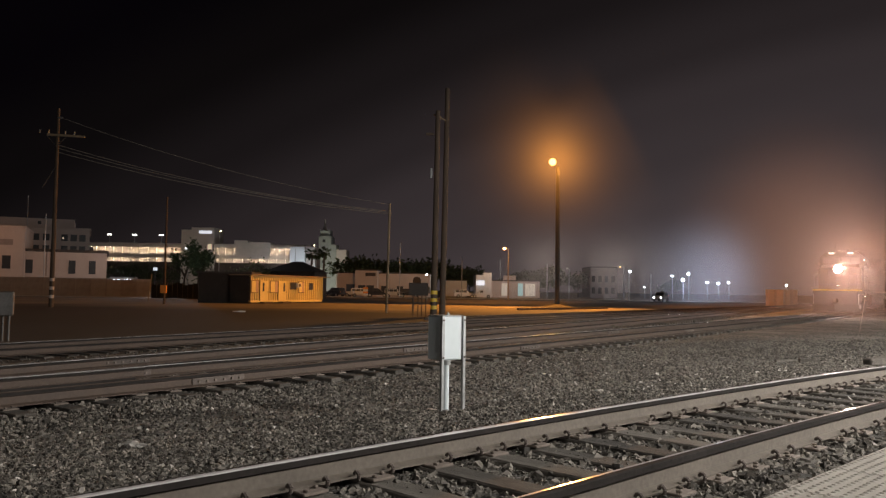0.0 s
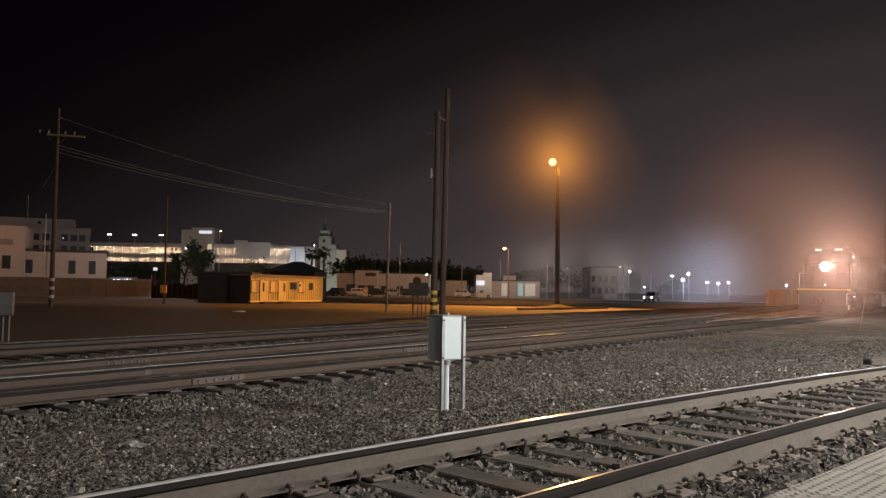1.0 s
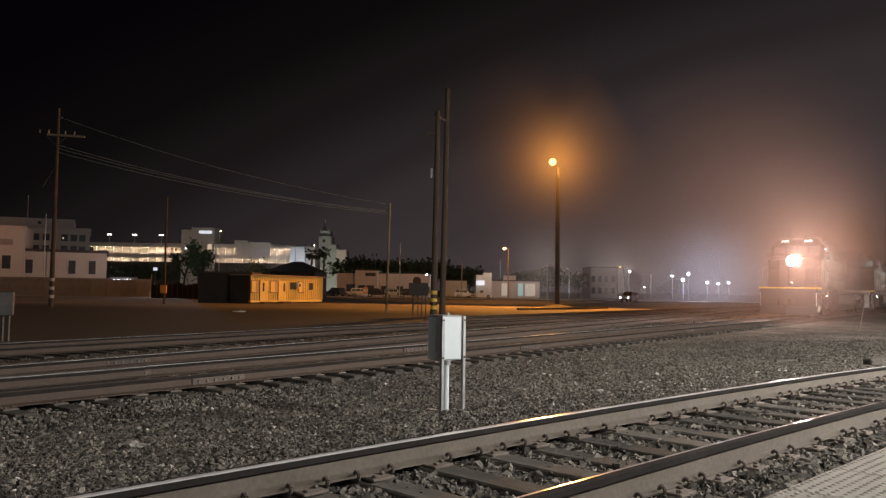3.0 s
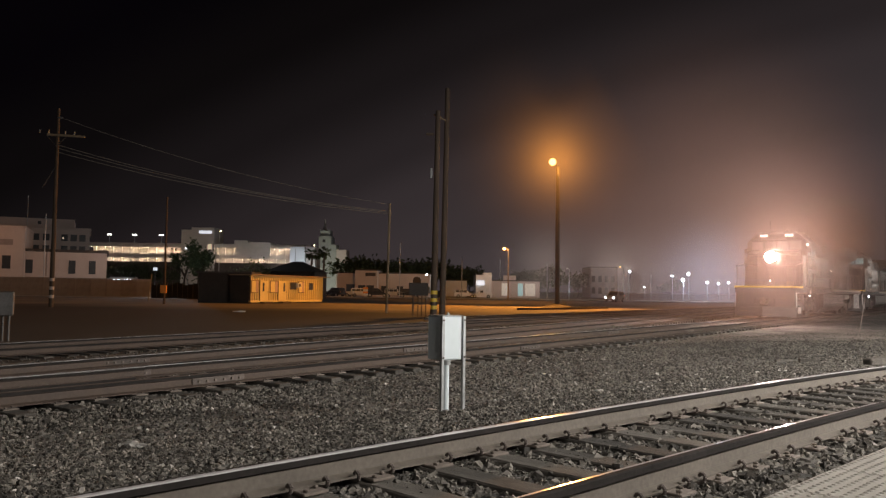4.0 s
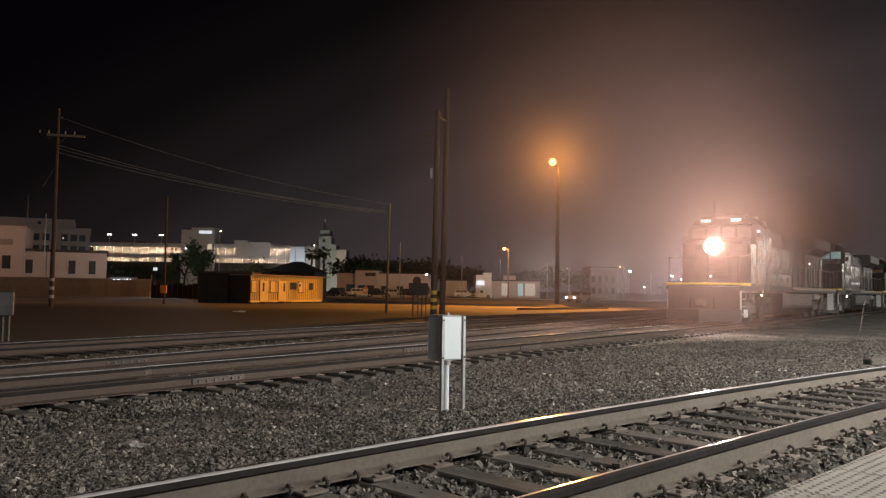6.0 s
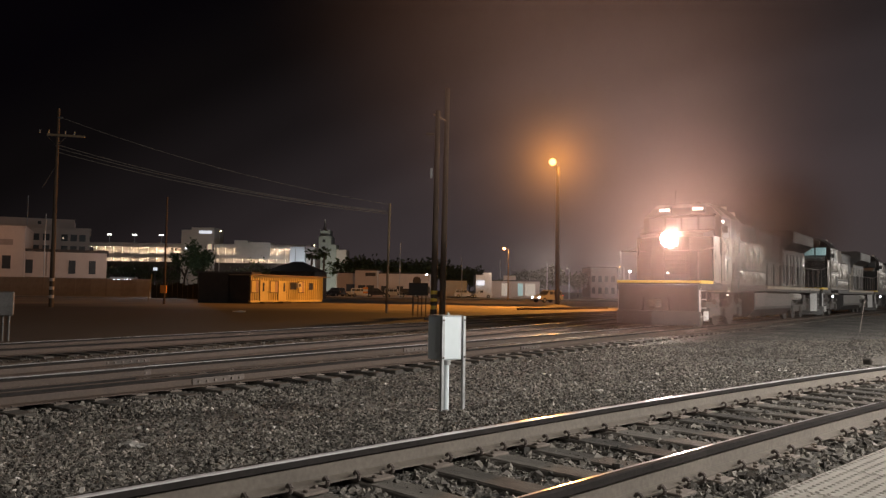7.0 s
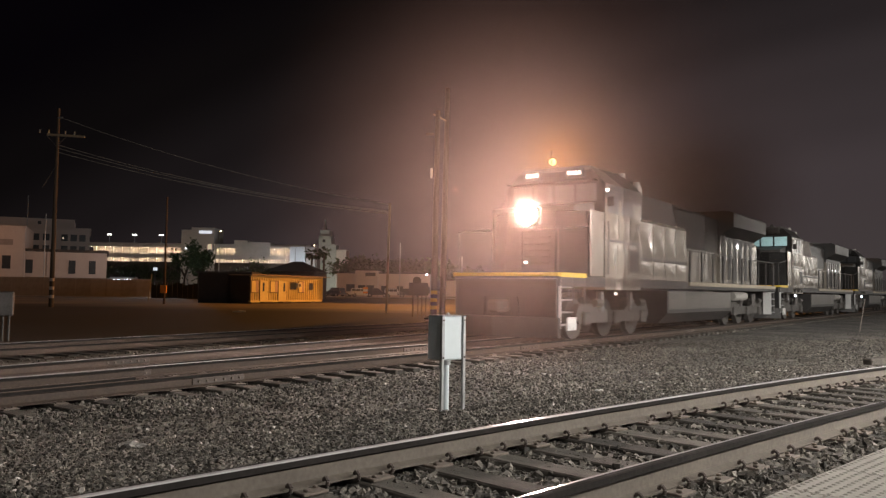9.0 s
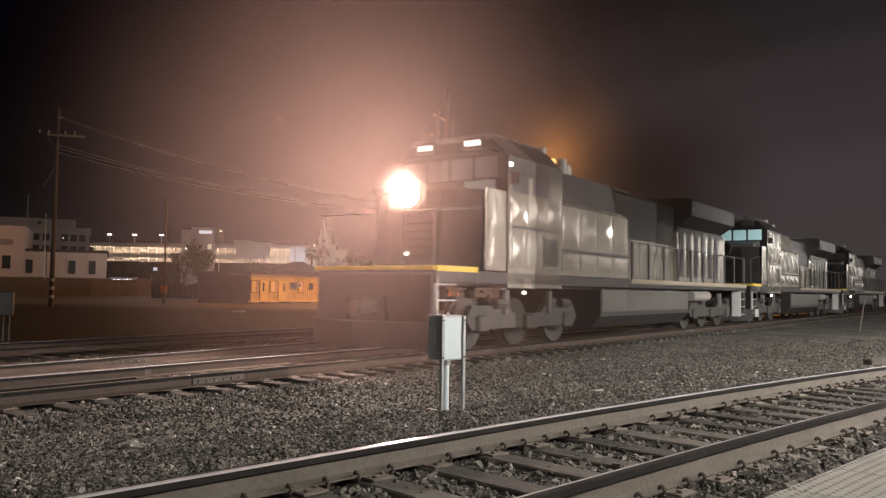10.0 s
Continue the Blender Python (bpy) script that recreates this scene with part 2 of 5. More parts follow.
M["nose_black"] = material("nose_black", [(0.012, 0.012, 0.012), (0.026, 0.025, 0.024)], 0.85, scale=2, fine=12, bump=0.1)
M["nose_black"].node_tree.nodes["Principled BSDF"].inputs["Specular IOR Level"].default_value = 0.08
M["loco_roof"] = material("loco_roof", [(0.05, 0.047, 0.045), (0.10, 0.095, 0.09)], 0.6, scale=1.2, fine=14, bump=0.1)
M["tank"] = material("tank", [(0.26, 0.25, 0.23), (0.38, 0.36, 0.33)], 0.5, scale=1.0, fine=12, bump=0.1)
M["sill"] = material("sill", [(0.26, 0.215, 0.15), (0.38, 0.325, 0.235)], 0.4, scale=1.2, fine=12, bump=0.05)
M["truck"] = material("truck", [(0.032, 0.029, 0.026), (0.075, 0.068, 0.06)], 0.6, scale=2.0, fine=20, bump=0.2)
M["steel"] = material("steel", [(0.07, 0.065, 0.06), (0.14, 0.13, 0.125)], 0.55, 0.5, scale=3, fine=30, bump=0.1)
M["car_sand"] = material("car_sand", [(0.42, 0.38, 0.30), (0.5, 0.46, 0.37)], 0.3, scale=1, fine=20, bump=0, coat=0.5)
M["car_white"] = material("car_white", [(0.62, 0.62, 0.61), (0.72, 0.72, 0.71)], 0.3, scale=1, fine=20, bump=0, coat=0.5)
M["car_dark"] = material("car_dark", [(0.03, 0.035, 0.045), (0.06, 0.065, 0.075)], 0.25, scale=1, fine=20, bump=0, coat=0.5)
M["rubber"] = material("rubber", [(0.012, 0.012, 0.012), (0.03, 0.03, 0.03)], 0.85)
M["rust_red"] = material("rust_red", [(0.22, 0.085, 0.05), (0.34, 0.15, 0.09)], 0.8, scale=1.0, fine=10)
M["bin_tan"] = material("bin_tan", [(0.44, 0.28, 0.19), (0.58, 0.40, 0.28)], 0.8, scale=1.0, fine=10)
M["wire"] = material("wire", [(0.30, 0.26, 0.22), (0.4, 0.35, 0.3)], 0.5)
M["signal_orange"] = material("signal_orange", [(0.75, 0.25, 0.04), (0.85, 0.34, 0.07)], 0.6)
M["glow_sodium"] = glow("glow_sodium", (1.0, 0.56, 0.19), 3.6)
M["glow_led"] = glow("glow_led", (0.80, 0.88, 1.0), 30)
M["glow_warm"] = glow("glow_warm", (1.0, 0.72, 0.42), 12)
M["glow_head"] = glow("glow_head", (1.0, 0.75, 0.65), 2000)
M["glow_small"] = glow("glow_small", (1.0, 0.93, 0.85), 9)
M["glow_blue"] = glow("glow_blue", (0.75, 0.85, 1.0), 40)
M["glow_board"] = glow("glow_board", (1.0, 0.88, 0.78), 2.6)
M["glow_teal"] = glow("glow_teal", (0.45, 0.70, 0.72), 0.36)
M["glow_bay"] = glow("glow_bay", (1.0, 0.78, 0.55), 0.55)
M["glow_dim"] = glow("glow_dim", (0.9, 0.85, 0.75), 0.22)
M["glow_bay_white"] = glow("glow_bay_white", (0.85, 0.90, 1.0), 0.8)
M["glow_red"] = glow("glow_red", (1.0, 0.06, 0.03), 3)
M["glow_green"] = glow("glow_green", (0.1, 1.0, 0.5), 2)


# ---------------- mesh helpers ----------------
def add_box(bm, x0, x1, y0, y1, z0, z1, bevel=0.0, turn=None):
    r = bmesh.ops.create_cube(bm, size=1.0, matrix=Matrix.Translation(((x0 + x1) / 2, (y0 + y1) / 2, (z0 + z1) / 2))
                              @ Matrix.Diagonal((abs(x1 - x0), abs(y1 - y0), abs(z1 - z0), 1)))
    vs = r["verts"]
    if bevel:
        es = list({e for v in vs for e in v.link_edges})
        b = bmesh.ops.bevel(bm, geom=es, offset=bevel, segments=1, affect="EDGES")
        vs = list({v for f in b["faces"] for v in f.verts} | {v for v in vs if v.is_valid})
    if turn is not None:
        bmesh.ops.transform(bm, matrix=turn, verts=[v for v in vs if v.is_valid])
    return bm


def add_tube(bm, p, q, r0, r1=None, n=8):
    p, q = Vector(p), Vector(q)
    d = q - p
    m = Matrix.Translation((p + q) / 2) @ d.to_track_quat("Z", "Y").to_matrix().to_4x4()
    bmesh.ops.create_cone(bm, cap_ends=True, segments=n, radius1=r0, radius2=r0 if r1 is None else r1, depth=d.length, matrix=m)
    return bm


def add_ball(bm, c, r, n=10, squash=1.0):
    bmesh.ops.create_uvsphere(bm, u_segments=n, v_segments=max(6, n // 2), radius=r, matrix=Matrix.Translation(c) @ Matrix.Diagonal((1, 1, squash, 1)))
    return bm


def add_prism(bm, outline, a, b, axis="x"):
    """outline: points in the plane across the axis, drawn out from a to b along it."""
    def at(p, s):
        return (s, p[0], p[1]) if axis == "x" else (p[0], s, p[1]) if axis == "y" else (p[0], p[1], s)
    lo, hi = [bm.verts.new(at(p, a)) for p in outline], [bm.verts.new(at(p, b)) for p in outline]
    k = len(outline)
    fs = [bm.faces.new(lo[::-1]), bm.faces.new(hi)]
    fs += [bm.faces.new((lo[i], lo[(i + 1) % k], hi[(i + 1) % k], hi[i])) for i in range(k)]
    bmesh.ops.recalc_face_normals(bm, faces=fs)
    return bm


def mesh_of(name, bm, mat, smooth=False):
    me = bpy.data.meshes.new(name)
    bm.to_mesh(me)
    bm.free()
    me.materials.append(mat)
    if smooth:
        for p in me.polygons:
            p.use_smooth = True
    return me


def part(name, bm, mat, parent=None, label="", at=None, smooth=False):
    """One mesh object under a thing or a part; at: its pose in its parent's space."""
    data = bm if isinstance(bm, bpy.types.Mesh) else mesh_of(name, bm, mat, smooth)
    ob = new(name, data)
    if parent is not None:
        ob.parent = parent
    if at is not None:
        ob.matrix_basis = at
    return tagged(ob, label) if label else ob


def thing(name, label, category, at=None, group="", kind=""):
    ob = new(name)
    ob.empty_display_size = 0.2
    if at is not None:
        ob.matrix_basis = at
    return tagged(ob, label, category, group, kind)


def box(*a, **k):
    return add_box(bmesh.new(), *a, **k)


def tube(*a, **k):
    return add_tube(bmesh.new(), *a, **k)


LINE = Matrix.Translation((0, 0, 0)) @ pose(0, 0, 0, 0, 0, 90 - TRACK_TURN)    # x along the main line, y across it


def smooth_step(a, b, v):
    s = np.clip((v - a) / (b - a), 0, 1)
    return s * s * (3 - 2 * s)


def ground_height(x, y):
    x, y = np.asarray(x, float), np.asarray(y, float)
    u, w = x * SS + y * SC, -x * SC + y * SS
    side = w + 0.0043 * (np.clip(u, -10, 40) - 6) ** 2 - 3.39      # distance from the platform track's middle
    z = -0.035 + 0.03 * smooth_step(1.25, 1.7, np.abs(side)) - 0.225 * smooth_step(1.7, 4.2, side)
    lw = -x * TC + y * TS
    z = z - 0.03 * smooth_step(7.4, 8.3, lw) - 0.08 * smooth_step(11.5, 13.0, lw) - 0.02 * smooth_step(16, 24, lw)
    mound = np.exp(-(((x - 13.5) / 3.2) ** 2 + ((y - 21.5) / 2.4) ** 2))
    z = z + 0.33 * mound * smooth_step(1.6, 3.2, side) * (1 - smooth_step(6.0, 7.8, lw))
    z = z + 0.03 * np.sin(x * 0.9 + 1.3 * np.sin(y * 0.7)) * np.cos(y * 1.1) * smooth_step(1.8, 3, side) * (1 - smooth_step(7.0, 8.5, lw))
    z = z + 0.018 * np.sin(x * 0.31) * np.cos(y * 0.27) * smooth_step(23, 26, lw)
    return z


# ---------------- ground ----------------
def spaced(stops):
    out = []
    for a, b, n in stops:
        out += list(np.linspace(a, b, n, endpoint=False))
    return np.array(out + [stops[-1][1]])


def build_ground():
    xs = spaced([(-3000, -200, 10), (-200, -40, 16), (-40, -14, 26), (-14, 22, 150), (22, 60, 30), (60, 300, 16), (300, 3000, 10)])
    ys = spaced([(-300, -4, 8), (-4, 30, 150), (30, 90, 50), (90, 300, 16), (300, 4000, 12)])
    gx, gy = np.meshgrid(xs, ys)
    gz = ground_height(gx, gy)
    verts = np.stack([gx, gy, gz], -1).reshape(-1, 3)
    nx, ny = len(xs), len(ys)
    i, j = np.meshgrid(np.arange(nx - 1), np.arange(ny - 1))
    a = (j * nx + i).ravel()
    faces = np.stack([a, a + 1, a + nx + 1, a + nx], -1)
    me = bpy.data.meshes.new("ground")
    me.from_pydata(verts, [], faces)
    for p in me.polygons:
        p.use_smooth = True
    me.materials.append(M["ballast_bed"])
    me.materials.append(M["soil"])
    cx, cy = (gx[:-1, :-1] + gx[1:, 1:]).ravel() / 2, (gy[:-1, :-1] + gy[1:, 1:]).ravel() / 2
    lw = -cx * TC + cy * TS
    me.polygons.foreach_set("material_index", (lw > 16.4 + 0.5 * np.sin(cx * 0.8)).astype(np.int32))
    tagged(new("ground", me), "dark grey crushed-stone ballast and trampled brown dirt", "ground", kind="structure")


build_ground()


def stones(name, centres, sizes, label, seed):
    """Loose angular stones, joined into one mesh."""
    rng = np.random.default_rng(seed)
    n = len(centres)
    cube = np.array([(-1, -1, -1), (1, -1, -1), (1, 1, -1), (-1, 1, -1), (-1, -1, 1), (1, -1, 1), (1, 1, 1), (-1, 1, 1)], float) * 0.5
    quads = np.array([(0, 3, 2, 1), (4, 5, 6, 7), (0, 1, 5, 4), (1, 2, 6, 5), (2, 3, 7, 6), (3, 0, 4, 7)])
    v = cube[None] * rng.uniform(0.55, 1.25, (n, 1, 3)) + rng.normal(0, 0.15, (n, 8, 3))
    q = rng.normal(size=(n, 4))
    q /= np.linalg.norm(q, axis=1, keepdims=True)
    w, x, y, z = q.T
    rot = np.stack([1 - 2 * (y * y + z * z), 2 * (x * y - z * w), 2 * (x * z + y * w), 2 * (x * y + z * w), 1 - 2 * (x * x + z * z), 2 * (y * z - x * w),
                    2 * (x * z - y * w), 2 * (y * z + x * w), 1 - 2 * (x * x + y * y)], -1).reshape(n, 3, 3)
    v = np.einsum("nij,nkj->nki", rot, v) * np.asarray(sizes)[:, None, None] + np.asarray(centres)[:, None, :]
    f = (quads[None] + (np.arange(n) * 8)[:, None, None]).reshape(-1, 4)
    me = bpy.data.meshes.new(name)
    me.from_pydata(v.reshape(-1, 3), [], f)
    me.materials.append(M["ballast"])
    return tagged(new(name, me), label, "ballast", kind="stuff")


def scatter_side(n, u0, u1, w0, w1, low, high, seed, lift=0.0, name="ballast_stones", label="loose grey crushed ballast stones beside the track"):
    rng = np.random.default_rng(seed)
    # denser towards the near end
    u = u0 + (u1 - u0) * rng.random(n) ** 1.6
    w = rng.uniform(w0, w1, n)
    wb = w - 0.0043 * (u - 6) ** 2
    x, y = u * SS - wb * SC, u * SC + wb * SS
    s = rng.uniform(low, high, n) * rng.choice([0.7, 1.0, 1.0, 1.35], n)
    lw = -x * TC + y * TS
    keep = lw < 8.9
    z = ground_height(x, y) + lift + s * rng.uniform(-0.15, 0.35, n)
    return stones(name, np.stack([x, y, z], -1)[keep], s[keep], label, seed + 1)


scatter_side(27000, -2.5, 20.0, 1.5, 2.66, 0.018, 0.04, 11, 0.02)
scatter_side(20000, -2.5, 24.0, 2.72, 4.05, 0.022, 0.040, 12, -0.004)
scatter_side(70000, -2.0, 23.0, 4.1, 6.6, 0.010, 0.023, 13, 0.0)
scatter_side(9000, 18.0, 28.0, 5.2, 10.5, 0.012, 0.030, 15, 0.0, label="pale loose stones on the gravel bank")
rng_pale = np.random.default_rng(77)
u_p, w_p = rng_pale.uniform(0, 15, 420), rng_pale.uniform(4.2, 11.0, 420)
x_p, y_p = u_p * SS - w_p * SC, u_p * SC + w_p * SS
pale = stones("pale_stones", np.stack([x_p, y_p, ground_height(x_p, y_p) + 0.008], -1), rng_pale.uniform(0.014, 0.035, 420), "scattered pale stones among the dark ballast", 78)
pale.data.materials[0] = M["pale_stone"]
scatter_side(16000, 20.0, 48.0, 4.0, 15.0, 0.010, 0.024, 16, 0.0, label="loose grey stones along the dirt strip")
scatter_side(70000, -1.0, 25.0, 6.4, 13.0, 0.012, 0.026, 14, 0.0)



def scatter_line(n, u0, u1, w0, w1, low, high, seed, label):
    rng = np.random.default_rng(seed)
    u, w = u0 + (u1 - u0) * rng.random(n) ** 1.3, rng.uniform(w0, w1, n)
    x, y = u * TS - w * TC, u * TC + w * TS
    s = rng.uniform(low, high, n)
    return stones("ballast_stones", np.stack([x, y, ground_height(x, y) + s * rng.uniform(-0.1, 0.4, n)], -1), s, label, seed + 1)


scatter_line(16000, -6.0, 26.0, 8.9, 13.2, 0.016, 0.045, 21, "dark oily ballast stones of the main line")
rng_heap = np.random.default_rng(31)
u_h, w_h = rng_heap.uniform(-1.0, 9.0, 9000), rng_heap.uniform(7.7, 9.2, 9000)
x_h, y_h = u_h * TS - w_h * TC, u_h * TC + w_h * TS
heap = smooth_step(7.7, 8.9, w_h) * (0.05 + 0.04 * np.sin(u_h * 1.7) * np.sin(u_h * 0.61 + 1.0)) * (1 - smooth_step(4.6, 7.5, u_h))
stones("ballast_stones", np.stack([x_h, y_h, ground_height(x_h, y_h) + heap + rng_heap.uniform(-0.02, 0.02, 9000)], -1), rng_heap.uniform(0.016, 0.042, 9000), "dark ballast heaped against the main-line tie ends", 32)
scatter_line(4500, -8.0, 30.0, 13.2, 19.5, 0.015, 0.042, 23, "scattered cinders and stones across the yard tracks")


# ---------------- tracks ----------------
RAIL_PROFILE = [(-0.075, -0.171), (0.075, -0.171), (0.075, -0.160), (0.012, -0.140), (0.009, -0.058), (0.035, -0.046), (0.036, -0.008), (0.028, -0.0015), ((0.004, 0.0)),
                (-0.028, -0.0015), (-0.036, -0.008), (-0.035, -0.046), (-0.009, -0.058), (-0.012, -0.140), (-0.075, -0.160)]


def rail_mesh(points, gauge, side_mat="rail_side", name="rail"):
    """A flat-bottom rail swept along points; its worn head top shines."""
    bm = bmesh.new()
    k = len(RAIL_PROFILE)
    rings = []
    for i, p in enumerate(points):
        d = (points[min(i + 1, len(points) - 1)] - points[max(i - 1, 0)]).normalized()
        s = Vector((-d.y, d.x, 0))
        rings.append([bm.verts.new(p + s * a + Vector((0, 0, b))) for a, b in RAIL_PROFILE])
    for r0, r1 in zip(rings, rings[1:]):
        for i in range(k):
            f = bm.faces.new((r0[i], r0[(i + 1) % k], r1[(i + 1) % k], r1[i]))
            # the near-black flank colour also draws the shade line under the head
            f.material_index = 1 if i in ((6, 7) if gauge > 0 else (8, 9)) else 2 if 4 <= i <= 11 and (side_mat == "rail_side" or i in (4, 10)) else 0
    bm.faces.new(rings[0])
    bm.faces.new(rings[-1][::-1])
    bmesh.ops.recalc_face_normals(bm, faces=bm.faces[:])
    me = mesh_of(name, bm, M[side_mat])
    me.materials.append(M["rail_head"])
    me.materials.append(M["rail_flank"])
    return me


def tie_mesh():
    bm = box(-0.115, 0.115, -1.3, 1.3, -0.178, 0.0, bevel=0.012)
    return mesh_of("tie", bm, M["tie"])


def plate_mesh():
    bm = box(-0.09, 0.09, -0.19, 0.19, 0.0, 0.018, bevel=0.004)
    for sx, sy in ((-0.05, 0.105), (0.05, 0.105), (0.05, -0.105), (-0.05, -0.15), (0.05, 0.15)):
        add_box(bm, sx - 0.011, sx + 0.011, sy - 0.017, sy + 0.017, 0.018, 0.036, bevel=0.005)
    return mesh_of("tie_plate", bm, M["plate"])


def anchor_mesh():
    """A sprung hook clipped under the rail foot."""
    bm = box(-0.012, 0.012, -0.09, 0.085, -0.022, -0.004, bevel=0.004)
    loop = [(0.0, 0.08, -0.012), (0.0, 0.112, 0.008), (0.0, 0.118, 0.034), (0.0, 0.10, 0.052), (0.0, 0.078, 0.046), (0.0, 0.074, 0.03)]
    for a, b in zip(loop, loop[1:]):
        add_tube(bm, a, b, 0.013, 0.012, n=6)
    return mesh_of("rail_anchor", bm, M["iron"])


TIE, PLATE, ANCHOR = tie_mesh(), plate_mesh(), anchor_mesh()


def track(name, label, place, u0, u1, z, spacing, near_detail, seed, anchors=True):
    """place(u, offset, z) gives a point; ties are single pieces, with plates and anchors where the track lies near."""
    rng = random.Random(seed)
    t = thing(name, label, "railway track", kind="structure")
    steps = max(2, int((u1 - u0) / (1.0 if anchors else 10.0)))
    for side in (-0.7535, 0.7535):
        part("rail", rail_mesh([place(u0 + (u1 - u0) * i / steps, side, z) for i in range(steps + 1)], -side, "rail_side" if anchors else "rail_rust"), None, t)
    n = int((u1 - u0) / spacing)
    far = []
    for i in range(n):
        u = u0 + 0.2 + i * spacing + rng.uniform(-0.03, 0.03)
        a, b = place(u, 0, z - 0.191), place(u + 0.2, 0, z - 0.191)
        turn = math.degrees(math.atan2(b.y - a.y, b.x - a.x))
        m = pose(a.x, a.y, a.z + rng.uniform(-0.008, 0.004), 0, rng.uniform(-0.6, 0.6), turn + rng.uniform(-1.2, 1.2))
        if u < -6.0 or u > 78.0:
            far.append(m)
            continue
        part("tie", TIE, None, t, at=m)
        if near_detail and -6.0 < u < near_detail:
            m0 = pose(a.x, a.y, a.z, 0, 0, turn)
            for side in (-0.7535, 0.7535):
                part("tie_plate", PLATE, None, t, at=m0 @ pose(0, side, 0.002))
                for dx in (-0.14, 0.14) if anchors else ():
                    if rng.random() < 0.25:
                        continue
                    part("rail_anchor", ANCHOR, None, t, at=m0 @ pose(dx + rng.uniform(-0.015, 0.015), side, 0.015, 0, rng.uniform(-8, 8), 180 + rng.uniform(-6, 6)))
    if far:
        bm = bmesh.new()
        for m in far:
            bmesh.ops.create_cube(bm, size=1.0, matrix=m @ Matrix.Translation((0, 0, -0.09)) @ Matrix.Diagonal((0.23, 2.6, 0.178, 1)))
        tagged(part("far_ties", bm, M["tie"], t), kind="stuff")
    return t


SIDE_MID, SIDE_TOP, LINE_MID = 3.39, 0.194, 10.03
track("platform_track", "weathered railway track on wooden ties in grey ballast", lambda u, o, z: on_side(u, SIDE_MID + o, z), -12.0, 42.0, SIDE_TOP, 0.54, 26, 1)
track("main_track", "straight main-line track with worn shiny rails", lambda u, o, z: on_line(u, LINE_MID + o, z), -40.0, 130.0, 0.0, 0.54, 40, 2, False)


def turnout_offset(u):
    """How far the turnout's track stands off the main line: a curve that leaves it, then a straight one-in-ten leg."""
    return 1.04 + 0.095 * u if u > 0 else 0.00217 * max(0.0, u + 21.9) ** 2


def third_offset(u):
    """The yard track's distance from the camera's side of the line; it bends back to run beside the others."""
    return 18.2 + 0.08 * (min(u, 24.0) - 12.0) + 0.02 * max(0.0, min(u, 70.0) - 24.0)


track("turnout_track", "rusty track that branches off the main line", lambda u, o, z: on_line(u, LINE_MID + turnout_offset(u) + o, z), 4.0, 130.0, -0.004, 0.54, 34, 3, False)
track("yard_track", "rusty yard track sunk in dirt", lambda u, o, z: on_line(u, third_offset(u) + o, z), -40.0, 130.0, -0.12, 0.54, 0, 4, False)
track("far_yard_track", "rusty far yard track half buried in dirt", lambda u, o, z: on_line(u, third_offset(u) + 4.6 + o, z), 33.0, 130.0, -0.2, 0.54, 0, 5, False)


def guard_rail():
    """A short worn check rail inside the near rail, its end bent away from it, held by chocks."""
    t = thing("guard_rail", "worn shiny guard rail inside the main-line rail", "guard rail", kind="structure")
    points = [on_line(u, LINE_MID - 0.7535 + 0.105 + 0.05 * max(0.0, (u - 5.5) / 0.7) ** 2, 0.028) for u in (-1.0, 0.0, 1.0, 2.0, 3.0, 4.0, 4.7, 5.2, 5.5, 5.8, 6.0, 6.2)]
    part("rail", rail_mesh(points, 1, "rail_rust"), None, t)
    for u in (0.4, 1.6, 2.8, 4.0, 5.2):
        p = on_line(u, LINE_MID - 0.70, -0.09)
        part("chock", box(-0.09, 0.09, -0.03, 0.03, -0.04, 0.04, bevel=0.01), M["iron"], t, at=pose(p.x, p.y, p.z, 0, 0, 90 - TRACK_TURN))
    return t


def crossing_frog():
    """The cast crossing where the branch's near rail cuts the main line's far rail, with its wing rails."""
    t = thing("crossing_frog", "cast steel crossing frog with worn wing rails", "crossing frog", kind="structure")
    far = LINE_MID + 0.7535
    for k, d in ((1, 0.09), (-1, -0.09)):
        points = [on_line(u, far + d + 0.02 * max(0.0, u - 6.4), 0.003) for u in (2.6, 3.4, 4.2, 5.0, 5.8, 6.6, 7.2)]
        part("wing_rail", rail_mesh(points, k, "rail_rust"), None, t)
    for u in (3.0, 3.8, 4.6, 5.4, 6.2):
        p = on_line(u, far, -0.176)
        part("base_plate", box(-0.13, 0.13, -0.38, 0.38, 0.0, 0.014, bevel=0.004), M["plate"], t, at=pose(p.x, p.y, p.z, 0, 0, 90 - TRACK_TURN))
    return t


def joint_bar(u, w, face):
    """A bolted splice bar against a rail's web."""
    p = on_line(u, w + face * 0.022, -0.1)
    t = thing("joint_bar", "bolted steel joint bar on a rail", "joint bar", pose(p.x, p.y, p.z, 0, 0, 90 - TRACK_TURN), group="rail joints")
    part("bar", box(-0.46, 0.46, -0.012, 0.012, -0.045, 0.045, bevel=0.006), M["iron"], t)
    for x in (-0.36, -0.22, -0.08, 0.08, 0.22, 0.36):
        part("bolt", tube((x, face * 0.012, 0.0), (x, face * 0.036, 0.0), 0.019, n=6), M["plate"], t)


guard_rail()
crossing_frog()
for u in (7.45, 16.6, 28.2):
    joint_bar(u, LINE_MID - 0.7535, -1)
for u in (6.9, 14.1, 25.0):
    joint_bar(u, LINE_MID + 0.7535, -1)
joint_bar(8.1, LINE_MID + turnout_offset(8.1) + 0.7535, -1)


